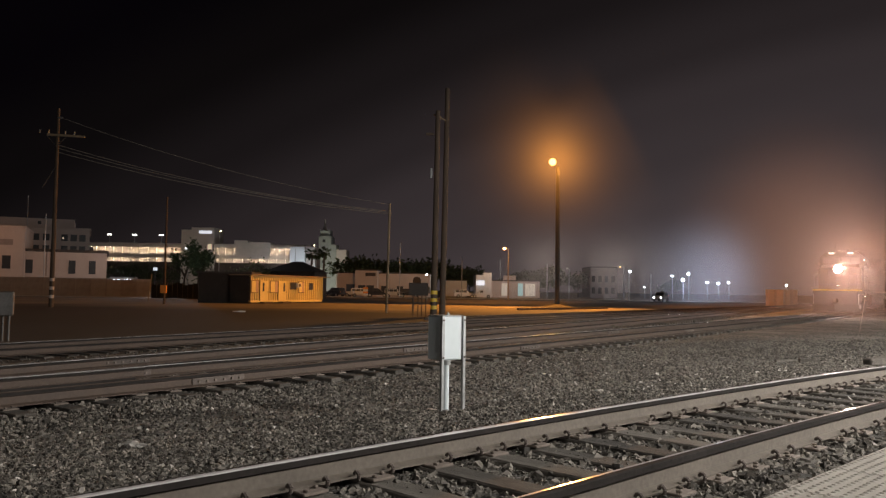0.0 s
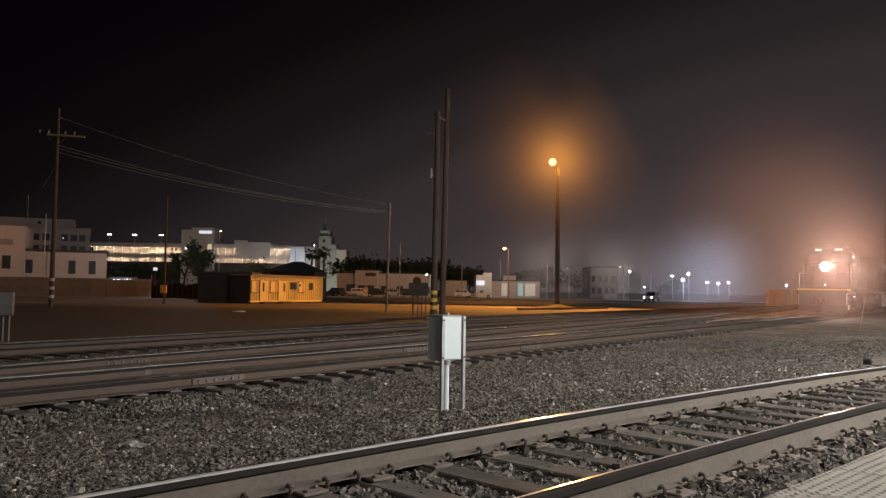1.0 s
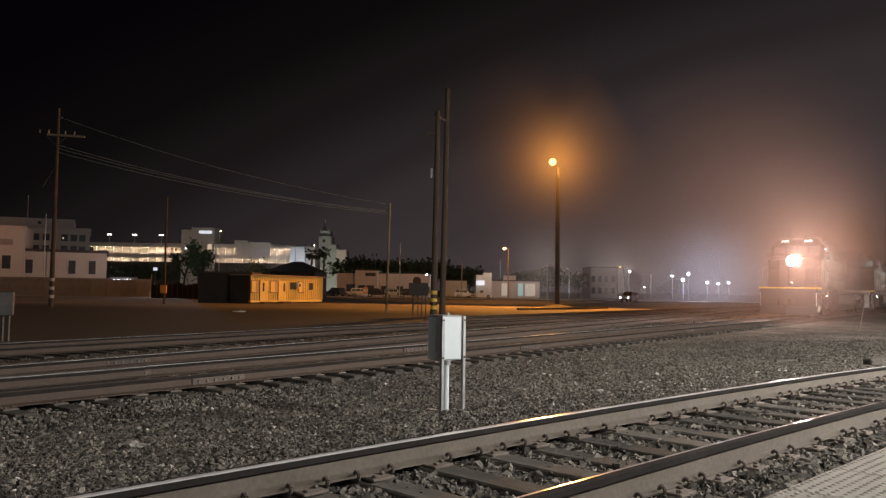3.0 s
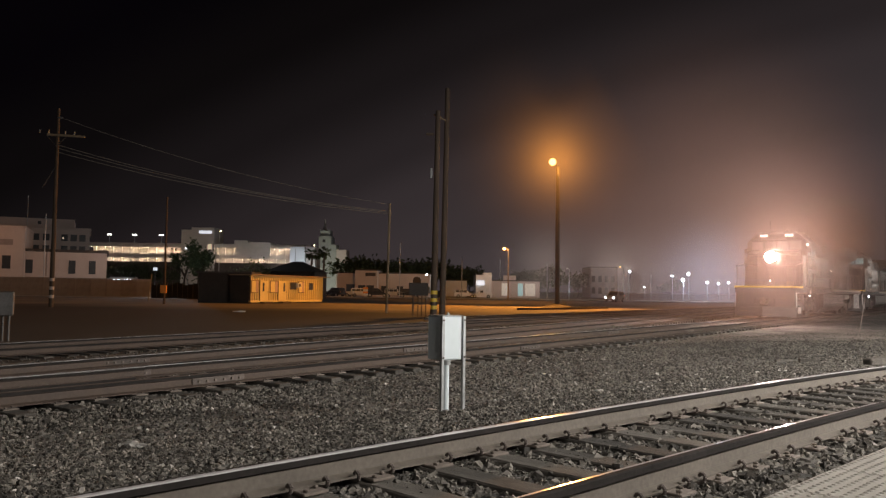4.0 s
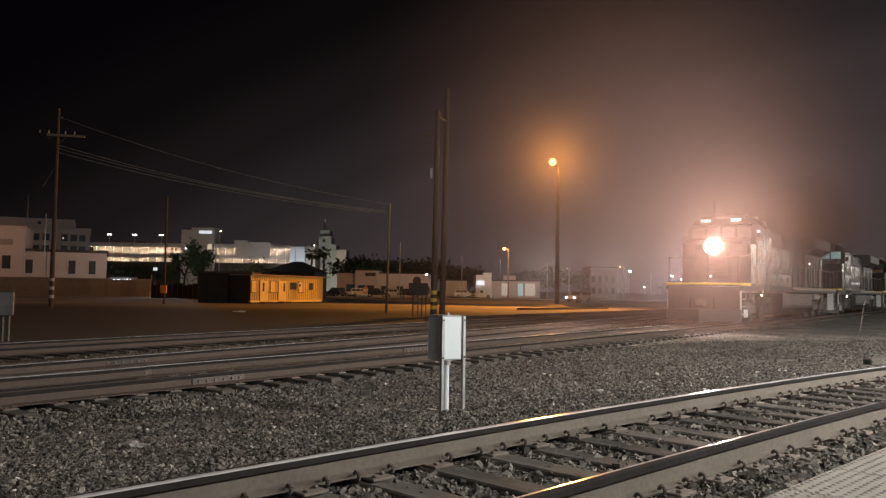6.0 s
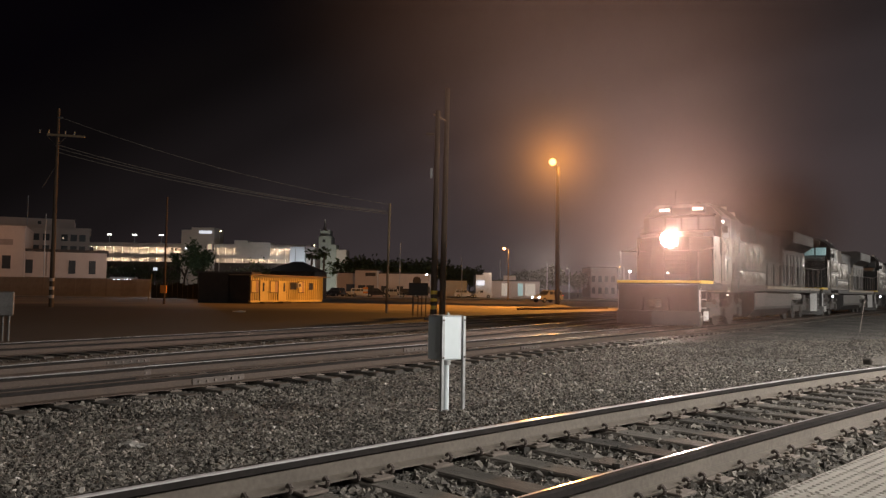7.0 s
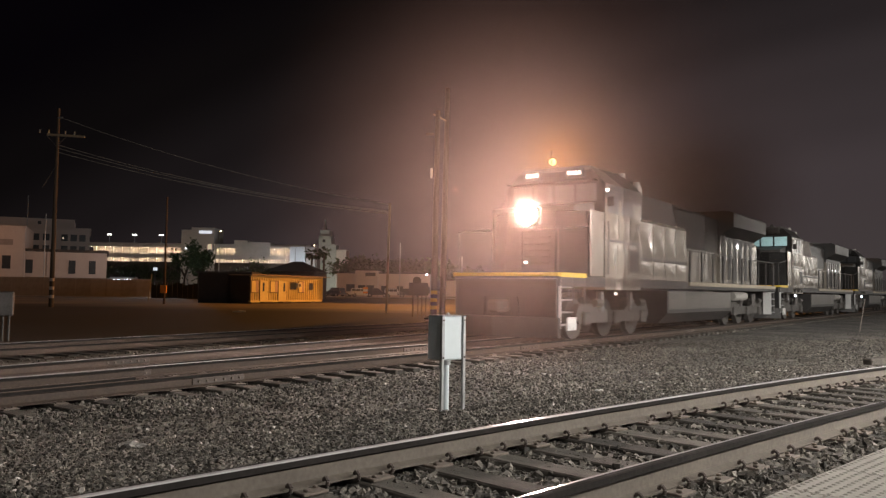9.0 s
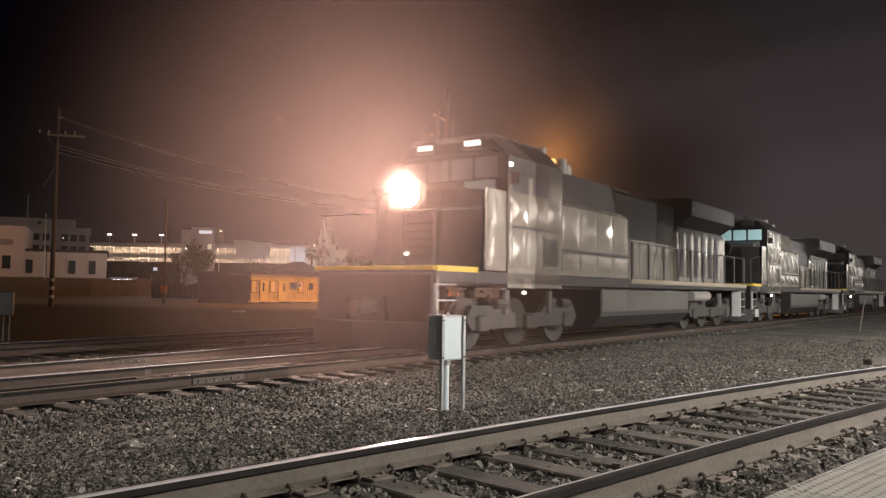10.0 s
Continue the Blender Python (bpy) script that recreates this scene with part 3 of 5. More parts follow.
# ---------------- platform ----------------
def build_platform():
    t = thing("platform", "concrete station platform with a beige tactile edge", "platform", kind="structure")
    top, edge = 0.36, 1.53
    us = [-30 + i * 2.0 for i in range(41)]
    bm = bmesh.new()
    prof = ((edge - 0.005, top - 0.006), (edge - 0.005, -0.3), (-9.0, -0.3), (-9.0, top - 0.006))
    rings = [[bm.verts.new(on_side(u, w, z)) for w, z in prof] for u in us]
    for a, b in zip(rings, rings[1:]):
        for i in range(4):
            bm.faces.new((a[i], a[(i + 1) % 4], b[(i + 1) % 4], b[i]))
    bmesh.ops.recalc_face_normals(bm, faces=bm.faces[:])
    part("slab", bm, M["concrete"], t)
    size, pitch = 0.6, 0.05
    bm = box(0.004, size - 0.004, -size, 0.0, -0.03, 0.0, bevel=0.003)
    for i in range(12):
        for j in range(12):
            c = Matrix.Translation((pitch * (i + 0.5), -pitch * (j + 0.5), 0.0025))
            bmesh.ops.create_cone(bm, cap_ends=True, segments=8, radius1=0.0135, radius2=0.007, depth=0.005, matrix=c)
    tile = mesh_of("tactile_tile", bm, M["tactile"])
    for i in range(24):
        u = 0.0 + i * size
        a, b = on_side(u, edge, top), on_side(u + size, edge, top)
        part("tactile_tile", tile, None, t, at=pose(a.x, a.y, top, 0, 0, math.degrees(math.atan2(b.y - a.y, b.x - a.x))))


build_platform()


# ---------------- the train ----------------
UNIT = 22.3


def head_dome():
    """A shallow round lens that faces forwards (-x)."""
    bm = bmesh.new()
    bmesh.ops.create_uvsphere(bm, u_segments=24, v_segments=12, radius=0.27)
    bmesh.ops.delete(bm, geom=[v for v in bm.verts if v.co.z < -0.01], context="VERTS")
    bmesh.ops.transform(bm, matrix=Matrix.Translation((-0.005, 0, 3.215)) @ Matrix.Rotation(radians(-90), 4, "Y") @ Matrix.Diagonal((1, 1, 0.35, 1)), verts=bm.verts[:])
    return bm


def lamp_bezel(inner, outer, x0, x1, z, n=28):
    """A round collar that stands proud of the nose round the lamp."""
    bm = bmesh.new()
    rings = []
    for r, x in ((outer, x1), (outer, x0), (inner, x0), (inner, x1)):
        rings.append([bm.verts.new((x, r * math.cos(6.28318 * k / n), z + r * math.sin(6.28318 * k / n))) for k in range(n)])
    for a, b in zip(rings, rings[1:] + rings[:1]):
        for k in range(n):
            bm.faces.new((a[k], a[(k + 1) % n], b[(k + 1) % n], b[k]))
    bmesh.ops.recalc_face_normals(bm, faces=bm.faces[:])
    return bm


def hood_outline(half, low, high, chamfer):
    return [(-half, low), (half, low), (half, high - chamfer), (half - chamfer, high), (-half + chamfer, high), (-half, high - chamfer)]


def creased(x0, x1, side, y, z0, z1, rise):
    """A sheet panel on a side wall, stamped with a cross break so that four facets meet at its middle."""
    bm = bmesh.new()
    rim = [bm.verts.new((x, side * (y - 0.03), z)) for x, z in ((x0, z0), (x1, z0), (x1, z1), (x0, z1))]
    lip = [bm.verts.new((x, side * (y + 0.008), z)) for x, z in ((x0, z0), (x1, z0), (x1, z1), (x0, z1))]
    top = bm.verts.new(((x0 + x1) / 2, side * (y + 0.008 + rise), (z0 + z1) / 2))
    for i in range(4):
        bm.faces.new((rim[i], rim[(i + 1) % 4], lip[(i + 1) % 4], lip[i]))
        bm.faces.new((lip[i], lip[(i + 1) % 4], top))
    bm.faces.new(rim[::-1])
    bmesh.ops.recalc_face_normals(bm, faces=bm.faces[:])
    return bm


def locomotive(name, label, lit, head, moving, dark_top):
    """A six-axle freight diesel. x = 0 at the headlight and rises towards its rear, y across, z from the rail top."""
    t = thing(name, label, "locomotive", group="coupled diesel locomotives")
    grey, dark = M["loco_grey"], M["loco_dark"]
    # frame and decks
    bm = box(-1.15, 20.2, -1.5, 1.5, 1.36, 1.62, bevel=0.02)
    part("underframe", bm, dark, t)
    part("front_deck_edge", box(-1.23, -1.152, -1.5, 1.5, 1.595, 1.68, bevel=0.01), M["yellow_paint"], t, "yellow painted front deck edge")
    for s in (-1, 1):
        a, b = sorted((s * 1.502, s * 1.53))
        part("yellow_side_band", box(-1.15, 0.25, a, b, 1.58, 1.69, bevel=0.005), M["yellow_paint"], t, "yellow band along the front deck side")
        for x in (-0.45, 0.2):
            part("grab_iron", tube((x, s * 1.5, 0.95), (x, s * 1.5, 1.55), 0.022, n=6), M["steel"], t)
    part("side_sill", box(8.1, 20.1, -1.532, -1.502, 1.49, 1.615), M["sill"], t, "pale reflective stripe along the frame edge")
    part("side_sill", box(8.1, 20.1, 1.502, 1.532, 1.49, 1.615), M["sill"], t)
    # nose, full width with cut corners
    bm = bmesh.new()
    add_prism(bm, [(0.02, -0.75), (0.02, 0.75), (0.5, 1.44), (1.42, 1.44), (1.42, -1.44), (0.5, -1.44)], 1.62, 3.3, axis="z")
    for v in bm.verts:
        if v.co.z > 3 and v.co.x < 1:
            v.co.x += 0.14
            v.co.y *= 0.93
    part("nose", bm, M["nose_black"], t, "dark nose under the headlight")
    bm = bmesh.new()
    add_prism(bm, [(0.16, 3.3), (0.2, 3.42), (1.42, 3.62), (1.42, 3.3)], -1.2, 1.2, axis="y")
    part("nose_top", bm, M["loco_roof"], t)
    for s in (-1, 1):
        a, b = sorted((s * 1.442, s * 1.47))
        part("nose_side", box(0.6, 1.422, a, b, 1.64, 3.34, bevel=0.01), grey, t, "pale glossy nose side")
    part("nose_door", box(-0.012, 0.03, 0.18, 0.66, 1.75, 2.9, bevel=0.01), M["nose_black"], t)
    for k in range(5):
        part("nose_louver", box(-0.02, 0.02, -0.62, 0.1, 1.95 + 0.16 * k, 2.0 + 0.16 * k, bevel=0.006), M["nose_black"], t)
    # cab
    bm = bmesh.new()
    add_prism(bm, hood_outline(1.5, 1.3, 4.52, 0.42), 1.43, 3.9, axis="x")
    cab = part("cab", bm, grey, t, "pale glossy cab with rounded roof edges")
    bm = bmesh.new()
    add_prism(bm, hood_outline(1.508, 3.72 if dark_top else 4.05, 4.528, 0.42), 1.425, 3.905, axis="x")
    part("cab_top", bm, dark, cab, "dark upper part of the cab")
    bm = bmesh.new()
    add_prism(bm, [(-1.06, 4.5), (1.06, 4.5), (0.95, 4.62), (-0.95, 4.62)], 1.38, 3.95, axis="x")
    part("cab_roof", bm, M["loco_roof"], cab)
    bm = bmesh.new()
    add_prism(bm, hood_outline(1.49, 1.64, 4.515, 0.42), 1.405, 1.4285, axis="x")
    part("cab_front", bm, M["nose_black"], cab, "black cab front")
    for y0, y1 in ((-1.26, -0.68), (-0.6, -0.04), (0.04, 0.6), (0.68, 1.26)):
        part("windshield", box(1.39, 1.428, y0, y1, 3.66, 4.12, bevel=0.01), M[lit] if lit and y0 < 0.65 else M["window"], cab)
    for y in (-0.64, 0.64):
        b = part("number_board", box(1.32, 1.426, y - 0.27, y + 0.27, 4.30, 4.56, bevel=0.015), dark, cab)
        if head:
            for k in range(4):
                part("lit_bar", box(1.308, 1.318, y - 0.2 + k * 0.107, y - 0.135 + k * 0.107, 4.375, 4.485), M["glow_board"], b, "glowing white number bar")
    for s in (-1, 1):
        a, b = sorted((s * 1.497, s * 1.508))
        part("side_window", box(1.62, 2.3, a, b, 3.35, 3.98), M["window"], cab)
        part("side_window", box(2.5, 3.3, a, b, 3.35, 3.98), M["window"], cab)
        part("window_frame", box(2.46, 3.34, a, b - 0.004 if s > 0 else b, 3.98, 4.03), dark, cab)
        a, b = sorted((s * 1.49, s * 1.512))
        part("cab_door", box(2.98, 3.72, a, b, 1.72, 2.52, bevel=0.006), grey, cab)
        for x in (1.5, 2.22):
            part("battery_door", creased(x, x + 0.66, s, 1.502, 1.72, 2.52, 0.03), grey, cab)
        for x in (1.5, 2.3, 3.1):
            part("cab_panel", creased(x, x + 0.74, s, 1.502, 2.68, 3.3, 0.04), grey, cab)
        part("cab_seam", box(1.6, 3.88, a * 1.001, b * 1.001, 2.58, 2.63), dark, cab)
        part("side_hatch", box(3.02, 3.68, a * 1.006, b * 1.006, 1.8, 2.42), dark, cab, "dark square hatch on the cab side")
        part("grab_rail", tube((1.5, s * 1.56, 1.7), (1.5, s * 1.56, 3.1), 0.016), M["steel"], cab)
        part("mirror", box(1.5, 1.54, s * 1.52, s * 1.70, 3.5, 3.75), dark, cab)
    part("sun_visor", box(1.05, 1.40, -1.3, 1.3, 4.17, 4.21), M["nose_black"], cab)
    for y in (-0.9, 0.9):
        part("roof_rail", tube((1.6, y, 4.66), (3.8, y, 4.66), 0.018, n=6), M["steel"], cab)
    part("radio_dome", add_ball(bmesh.new(), (2.9, 0.35, 4.64), 0.14, 12, 0.6), M["tank"], cab)
    # a glint on the cab side, put in as a small glowing block
    part("glint_marker", box(1.47, 1.5, -1.56, -1.5, 3.88, 3.97, bevel=0.01), M["glow_small"] if head else M["steel"], cab, "small glowing marker for a glint by the cab window" if head else "")
    # equipment body behind the cab
    bm = bmesh.new()
    add_prism(bm, hood_outline(1.46, 1.62, 3.4, 0.12), 3.91, 8.0, axis="x")
    body = part("equipment_body", bm, grey, t, "pale glossy panelled equipment body")
    bm = bmesh.new()
    add_prism(bm, [(-1.2, 3.39), (1.2, 3.39), (1.05, 4.2), (-1.05, 4.2)], 3.91, 7.95, axis="x")
    part("body_top", bm, dark if dark_top else grey, body, "dark raised roof of the equipment body" if dark_top else "pale raised roof of the equipment body")
    for s in (-1, 1):
        for k in range(4):
            x = 3.98 + k * 1.0
            part("panel", creased(x, x + 0.95, s, 1.465, 1.75, 2.14, 0.02), grey, body)
            part("panel", creased(x, x + 0.95, s, 1.465, 2.3, 3.26, 0.05 if k % 2 else 0.035), grey, body)
        a, b = sorted((s * 1.458, s * 1.492))
        part("seam_rail", box(3.95, 7.95, a, b, 2.18, 2.25), dark, body)
    # engine hood
    bm = bmesh.new()
    add_prism(bm, hood_outline(0.86, 1.62, 4.2, 0.16), 8.0, 13.4, axis="x")
    hood = part("engine_hood", bm, grey, t)
    bm = bmesh.new()
    add_prism(bm, [(-0.9, 2.85), (0.9, 2.85), (0.9, 4.1), (0.72, 4.24), (-0.72, 4.24), (-0.9, 4.1)], 8.02, 13.38, axis="x")
    part("hood_top", bm, dark, hood, "black hood top")
    for s in (-1, 1):
        for k in range(7):
            a, b = sorted((s * 0.855, s * 0.876))
            part("hood_door", box(8.15 + k * 0.74, 8.82 + k * 0.74, a, b, 1.72, 2.83, bevel=0.006), grey, hood)
    part("exhaust_stack", box(9.3, 10.6, -0.45, 0.45, 4.2, 4.42, bevel=0.04), M["loco_roof"], hood)
    for k, (x, y) in enumerate(((4.3, -0.75), (4.75, -0.5), (5.2, -0.85), (5.75, -0.7))):
        part("roof_pipe", tube((x, y, 4.05), (x, y, 4.78 - 0.08 * k), 0.13, 0.11), M["tank"], body, "pale roof duct")
    part("horn", tube((3.0, -0.3, 4.62), (2.5, -0.3, 4.74), 0.05, 0.11), M["steel"], cab)
    part("antenna", tube((2.2, 0.5, 4.6), (2.2, 0.5, 5.3), 0.015), dark, cab)
    # radiator section with overhanging wings
    bm = bmesh.new()
    add_prism(bm, [(-1.0, 1.62), (1.0, 1.62), (1.0, 3.5), (1.5, 3.85), (1.5, 4.35), (1.3, 4.45), (-1.3, 4.45), (-1.5, 4.35), (-1.5, 3.85), (-1.0, 3.5)], 13.4, 18.4, axis="x")
    rad = part("radiator_section", bm, grey, t)
    bm = bmesh.new()
    add_prism(bm, [(-1.02, 3.3), (1.02, 3.3), (1.02, 3.5), (1.52, 3.84), (1.52, 4.36), (1.31, 4.47), (-1.31, 4.47), (-1.52, 4.36), (-1.52, 3.84), (-1.02, 3.5)], 13.38, 18.42, axis="x")
    part("radiator_wing", bm, dark, rad, "dark overhanging radiator wing")
    for s in (-1, 1):
        for k in range(6):
            a, b = sorted((s * 0.995, s * 1.02))
            part("louver_panel", box(13.6 + k * 0.8, 14.02 + k * 0.8, a, b, 1.8, 3.3), dark, rad)
        a, b = sorted((s * 1.515, s * 1.53))
        part("radiator_grille", box(13.7, 18.1, a, b, 3.92, 4.28), dark, rad)
    bm = bmesh.new()
    add_prism(bm, hood_outline(0.9, 1.62, 3.6, 0.2), 18.4, 19.3, axis="x")
    part("rear_hood", bm, grey, t)
    for k in range(4):
        part("radiator_fan", tube((14.1 + 1.2 * k, 0, 4.44), (14.1 + 1.2 * k, 0, 4.53), 0.52, n=16), M["loco_roof"], rad)
    for s in (-1, 1):
        part("rear_ladder_rail", tube((20.1, s * 1.45, 0.5), (20.1, s * 1.45, 2.6), 0.02, n=6), M["steel"], t)
        for x in (9.0, 11.5):
            part("hood_grab", tube((x, s * 0.93, 2.0), (x, s * 0.93, 2.5), 0.014, n=6), M["steel"], hood)
    part("air_hose", tube((-1.3, -0.5, 0.5), (-1.35, -0.45, 1.1), 0.03, n=6), M["rubber"], t)
    part("air_hose", tube((-1.3, 0.5, 0.5), (-1.35, 0.45, 1.1), 0.03, n=6), M["rubber"], t)
    # handrails
    for s in (-1, 1):
        for k in range(10):
            x = 8.3 + k * 1.28
            part("stanchion", tube((x, s * 1.47, 1.6), (x, s * 1.47, 2.66), 0.034, n=6), dark, t)
        part("handrail", tube((8.1, s * 1.47, 2.66), (20.0, s * 1.47, 2.66), 0.022, n=6), dark, t)
        part("front_stanchion", tube((-1.1, s * 1.42, 1.65), (-1.1, s * 1.42, 2.75), 0.022, n=6), dark, t)
        part("front_handrail", tube((-1.1, s * 1.42, 2.72), (-1.1, s * 0.45, 2.72), 0.02, n=6), dark, t)
        part("corner_rail", tube((-1.1, s * 1.46, 2.72), (0.45, s * 1.46, 2.9), 0.02, n=6), dark, t)
    # pilot, plough and steps
    part("pilot", box(-1.2, -1.1, -1.45, 1.45, 0.55, 1.55, bevel=0.02), M["black_paint"], t)
    bm = bmesh.new()
    add_prism(bm, [(-1.75, 0.0), (-1.22, -1.5), (-1.1, -1.5), (-1.1, 1.5), (-1.22, 1.5)], 0.14, 0.62, axis="z")
    part("snow_plough", bm, dark, t)
    part("coupler", box(-1.72, -1.1, -0.16, 0.16, 0.72, 1.02, bevel=0.05), M["iron"], t)
    part("rear_pilot", box(20.2, 20.28, -1.4, 1.4, 0.55, 1.5, bevel=0.02), dark, t)
    part("rear_coupler", box(20.28, 20.6, -0.16, 0.16, 0.72, 1.02, bevel=0.05), M["iron"], t)
    for s in (-1, 1):
        for x in (-0.75, 19.7):
            for k in range(4):
                part("step", box(x - 0.32, x + 0.32, s * 1.18, s * 1.5, 0.42 + 0.3 * k, 0.45 + 0.3 * k), M["galv"], t)
            part("step_side", box(x - 0.35, x - 0.32, s * 1.16, s * 1.5, 0.36, 1.5), M["car_white"], t, "white step side plate")
    part("corner_plate", box(-0.78, -0.3, -1.53, -1.49, 0.3, 0.62, bevel=0.008), M["car_white"], t, "white corner step plate")
    # tank and running gear
    bm = bmesh.new()
    add_prism(bm, [(-1.42, 1.3), (1.42, 1.3), (1.42, 0.6), (1.1, 0.28), (-1.1, 0.28), (-1.42, 0.6)], 6.3, 13.3, axis="x")
    part("fuel_tank", bm, dark, t)
    for s in (-1, 1):
        a, b = sorted((s * 1.415, s * 1.435))
        part("tank_panel", box(6.4, 13.2, a, b, 0.72, 1.29, bevel=0.006), M["tank_side"], t, "dull grey upper tank panel")
        part("air_tank", tube((14.0, s * 1.25, 1.15), (15.8, s * 1.25, 1.15), 0.17, n=10), M["tank"], t)
    for x0 in (2.9, 16.6):
        for s in (-1, 1):
            bm = bmesh.new()
            a, b = sorted((s * 1.02, s * 1.16))
            add_prism(bm, [(-2.5, 0.62), (-2.3, 0.92), (-0.9, 0.92), (-0.6, 0.74), (0.6, 0.74), (0.9, 0.92), (2.3, 0.92), (2.5, 0.62), (2.3, 0.42), (-2.3, 0.42)], a, b, axis="y")
            for v in bm.verts:
                v.co.x += x0
            frame_side = part("truck_frame", bm, M["truck"], t)
            for dx in (-1.95, 0.0, 1.95):
                part("axle_box", box(x0 + dx - 0.2, x0 + dx + 0.2, s * 1.1, s * 1.25, 0.36, 0.72, bevel=0.04), M["truck"], frame_side)
            for dx in (-1.0, 1.0):
                part("spring", tube((x0 + dx, s * 1.14, 0.72), (x0 + dx, s * 1.14, 1.25), 0.11), M["steel"], frame_side)
                part("brake_cylinder", tube((x0 + dx * 1.5, s * 1.2, 0.95), (x0 + dx * 1.5 + 0.42, s * 1.2, 0.95), 0.11), M["truck"], frame_side)
        for dx in (-1.95, 0.0, 1.95):
            bm = bmesh.new()
            for s in (-1, 1):
                add_tube(bm, (0, s * 0.69, 0), (0, s * 0.82, 0), 0.533, n=24)
                add_tube(bm, (0, s * 0.66, 0), (0, s * 0.69, 0), 0.565, n=24)
                for k in range(5):
                    c, q = math.cos(k * 1.2566), math.sin(k * 1.2566)
                    add_tube(bm, (0.3 * c, s * 0.81, 0.3 * q), (0.3 * c, s * 0.826, 0.3 * q), 0.07, n=8)
            add_tube(bm, (0, -0.7, 0), (0, 0.7, 0), 0.1)
            moving.append((part("wheelset", bm, M["truck"], t), x0 + dx))
    # lamps that glow by their material
    if head:
        part("headlight", head_dome(), M["glow_head"], t, "blinding white headlight", smooth=True)
        part("nose_lamp", add_ball(bmesh.new(), (-0.12, 0.0, 1.97), 0.032, 10), M["glow_small"], t, "small white nose lamp")
    # collar added to keep the dome's rim light off the nose
    part("headlight_bezel", lamp_bezel(0.285, 0.335, -0.135, 0.06, 3.215), M["nose_black"], t, "black collar round the headlight")
    part("headlight_housing", box(0.03, 0.16, -0.30, 0.30, 2.93, 3.46, bevel=0.05), M["nose_black"], t)
    part("step_lamp", add_ball(bmesh.new(), (2.2, -1.47, 1.2), 0.032 if head else 0.044, 10), M["glow_small"] if head else M["glow_blue"], t, "small white ground light")
    return t


MOVING_WHEELS = {}
TRAIN = []
for k, (label, lit, head) in enumerate((("pale grey leading diesel locomotive with blazing headlight", "", True),
                                        ("pale glossy diesel locomotive with lit teal cab windows", "glow_teal", False),
                                        ("pale diesel locomotive with dark cab windows", "", False))):
    wheels = []
    unit = locomotive("locomotive", label, lit, head, wheels, k == 0)
    TRAIN.append((unit, k * UNIT, wheels))


def disc(reach, n=48):
    bm = bmesh.new()
    bmesh.ops.create_circle(bm, cap_ends=True, segments=n, radius=reach, matrix=Matrix.Rotation(radians(90), 4, "X"))
    return bm


# added veils that stand in for the glare round the headlight
GLOW_VEILS = []
for gap, ahead, reach, density in ((0.75, -0.1, 0.62, 0.040), (2.0, -0.1, 3.4, 0.013), (3.8, 0.2, 7.5, 0.060)):
    h = tagged(part("drifting_haze", disc(reach), thin_veil("drifting_haze", density, reach, (0.95, 0.68, 0.60))), "thin veil before the locomotive, standing in for headlight glow", "haze", kind="stuff")
    GLOW_VEILS.append((h, Vector((ahead, -gap, 0))))
GLOW_BANK = tagged(part("glow_bank", disc(11.0), thin_veil("glow_bank", 0.10, 11.0, (0.95, 0.76, 0.70), 0.2)), "wide thin veil ahead of the train, standing in for headlight glow", "haze", kind="stuff")
# first disc is added to dim the cab side; the other two are smoke
SMOKE_VEILS = []
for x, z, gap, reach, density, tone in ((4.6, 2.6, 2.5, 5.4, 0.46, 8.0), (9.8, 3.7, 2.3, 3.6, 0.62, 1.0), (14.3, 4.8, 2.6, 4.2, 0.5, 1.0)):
    h = tagged(part("exhaust_smoke", disc(reach), thin_veil("exhaust_smoke", density, reach, (0.025 * tone, 0.021 * tone, 0.019 * tone))), "thin dark veil along the locomotive, for smoke and to dim its side", "smoke", kind="stuff")
    SMOKE_VEILS.append((h, x, z, gap))
# added veil that stands in for the sodium lamp's halo
lamp_glow_veil = part("lamp_glow_veil", disc(17.0), thin_veil("lamp_glow_veil", 0.0065, 17.0, (0.95, 0.84, 0.75), 0.08), at=pose(MAST[0], MAST[1] - 3.0, MAST[2]))
tagged(lamp_glow_veil, "thin veil standing in for the glow round the sodium lamp", "haze", kind="stuff")


# ---------------- equipment by the track ----------------
def signal_box():
    """A pale steel relay case on a post, with two thin stakes."""
    g = -0.10
    t = thing("relay_case", "pale grey steel relay case on a white post", "equipment box", pose(0.01, 8.5, g, 0, 0, 38))
    z0, z1 = 0.47 - g, 0.94 - g
    part("case", box(0.006, 0.27, 0.006, 0.27, z0, z1, bevel=0.006), M["white_enamel"], t)
    part("door", box(0.02, 0.245, -0.006, 0.004, z0 + 0.012, z1 - 0.012, bevel=0.003), M["white_enamel"], t)
    part("cap", box(0.0, 0.278, 0.0, 0.278, z1 + 0.001, z1 + 0.012, bevel=0.003), M["galv"], t)
    part("knob", add_tube(bmesh.new(), (0.13, 0.08, z1 + 0.01), (0.13, 0.08, z1 + 0.045), 0.026, 0.008), M["galv"], t)
    part("post", tube((0.09, 0.05, -0.05), (0.09, 0.05, z0), 0.034, n=16), M["white_enamel"], t, "round white steel post")
    part("post_collar", tube((0.09, 0.05, z0 - 0.05), (0.09, 0.05, z0), 0.05, n=16), M["galv"], t)
    for x, y in ((-0.004, -0.012), (0.29, -0.012)):
        part("angle_stake", box(x - 0.016, x + 0.016, y - 0.006, y - 0.001, -0.1, z1 + 0.005), M["galv"], t)
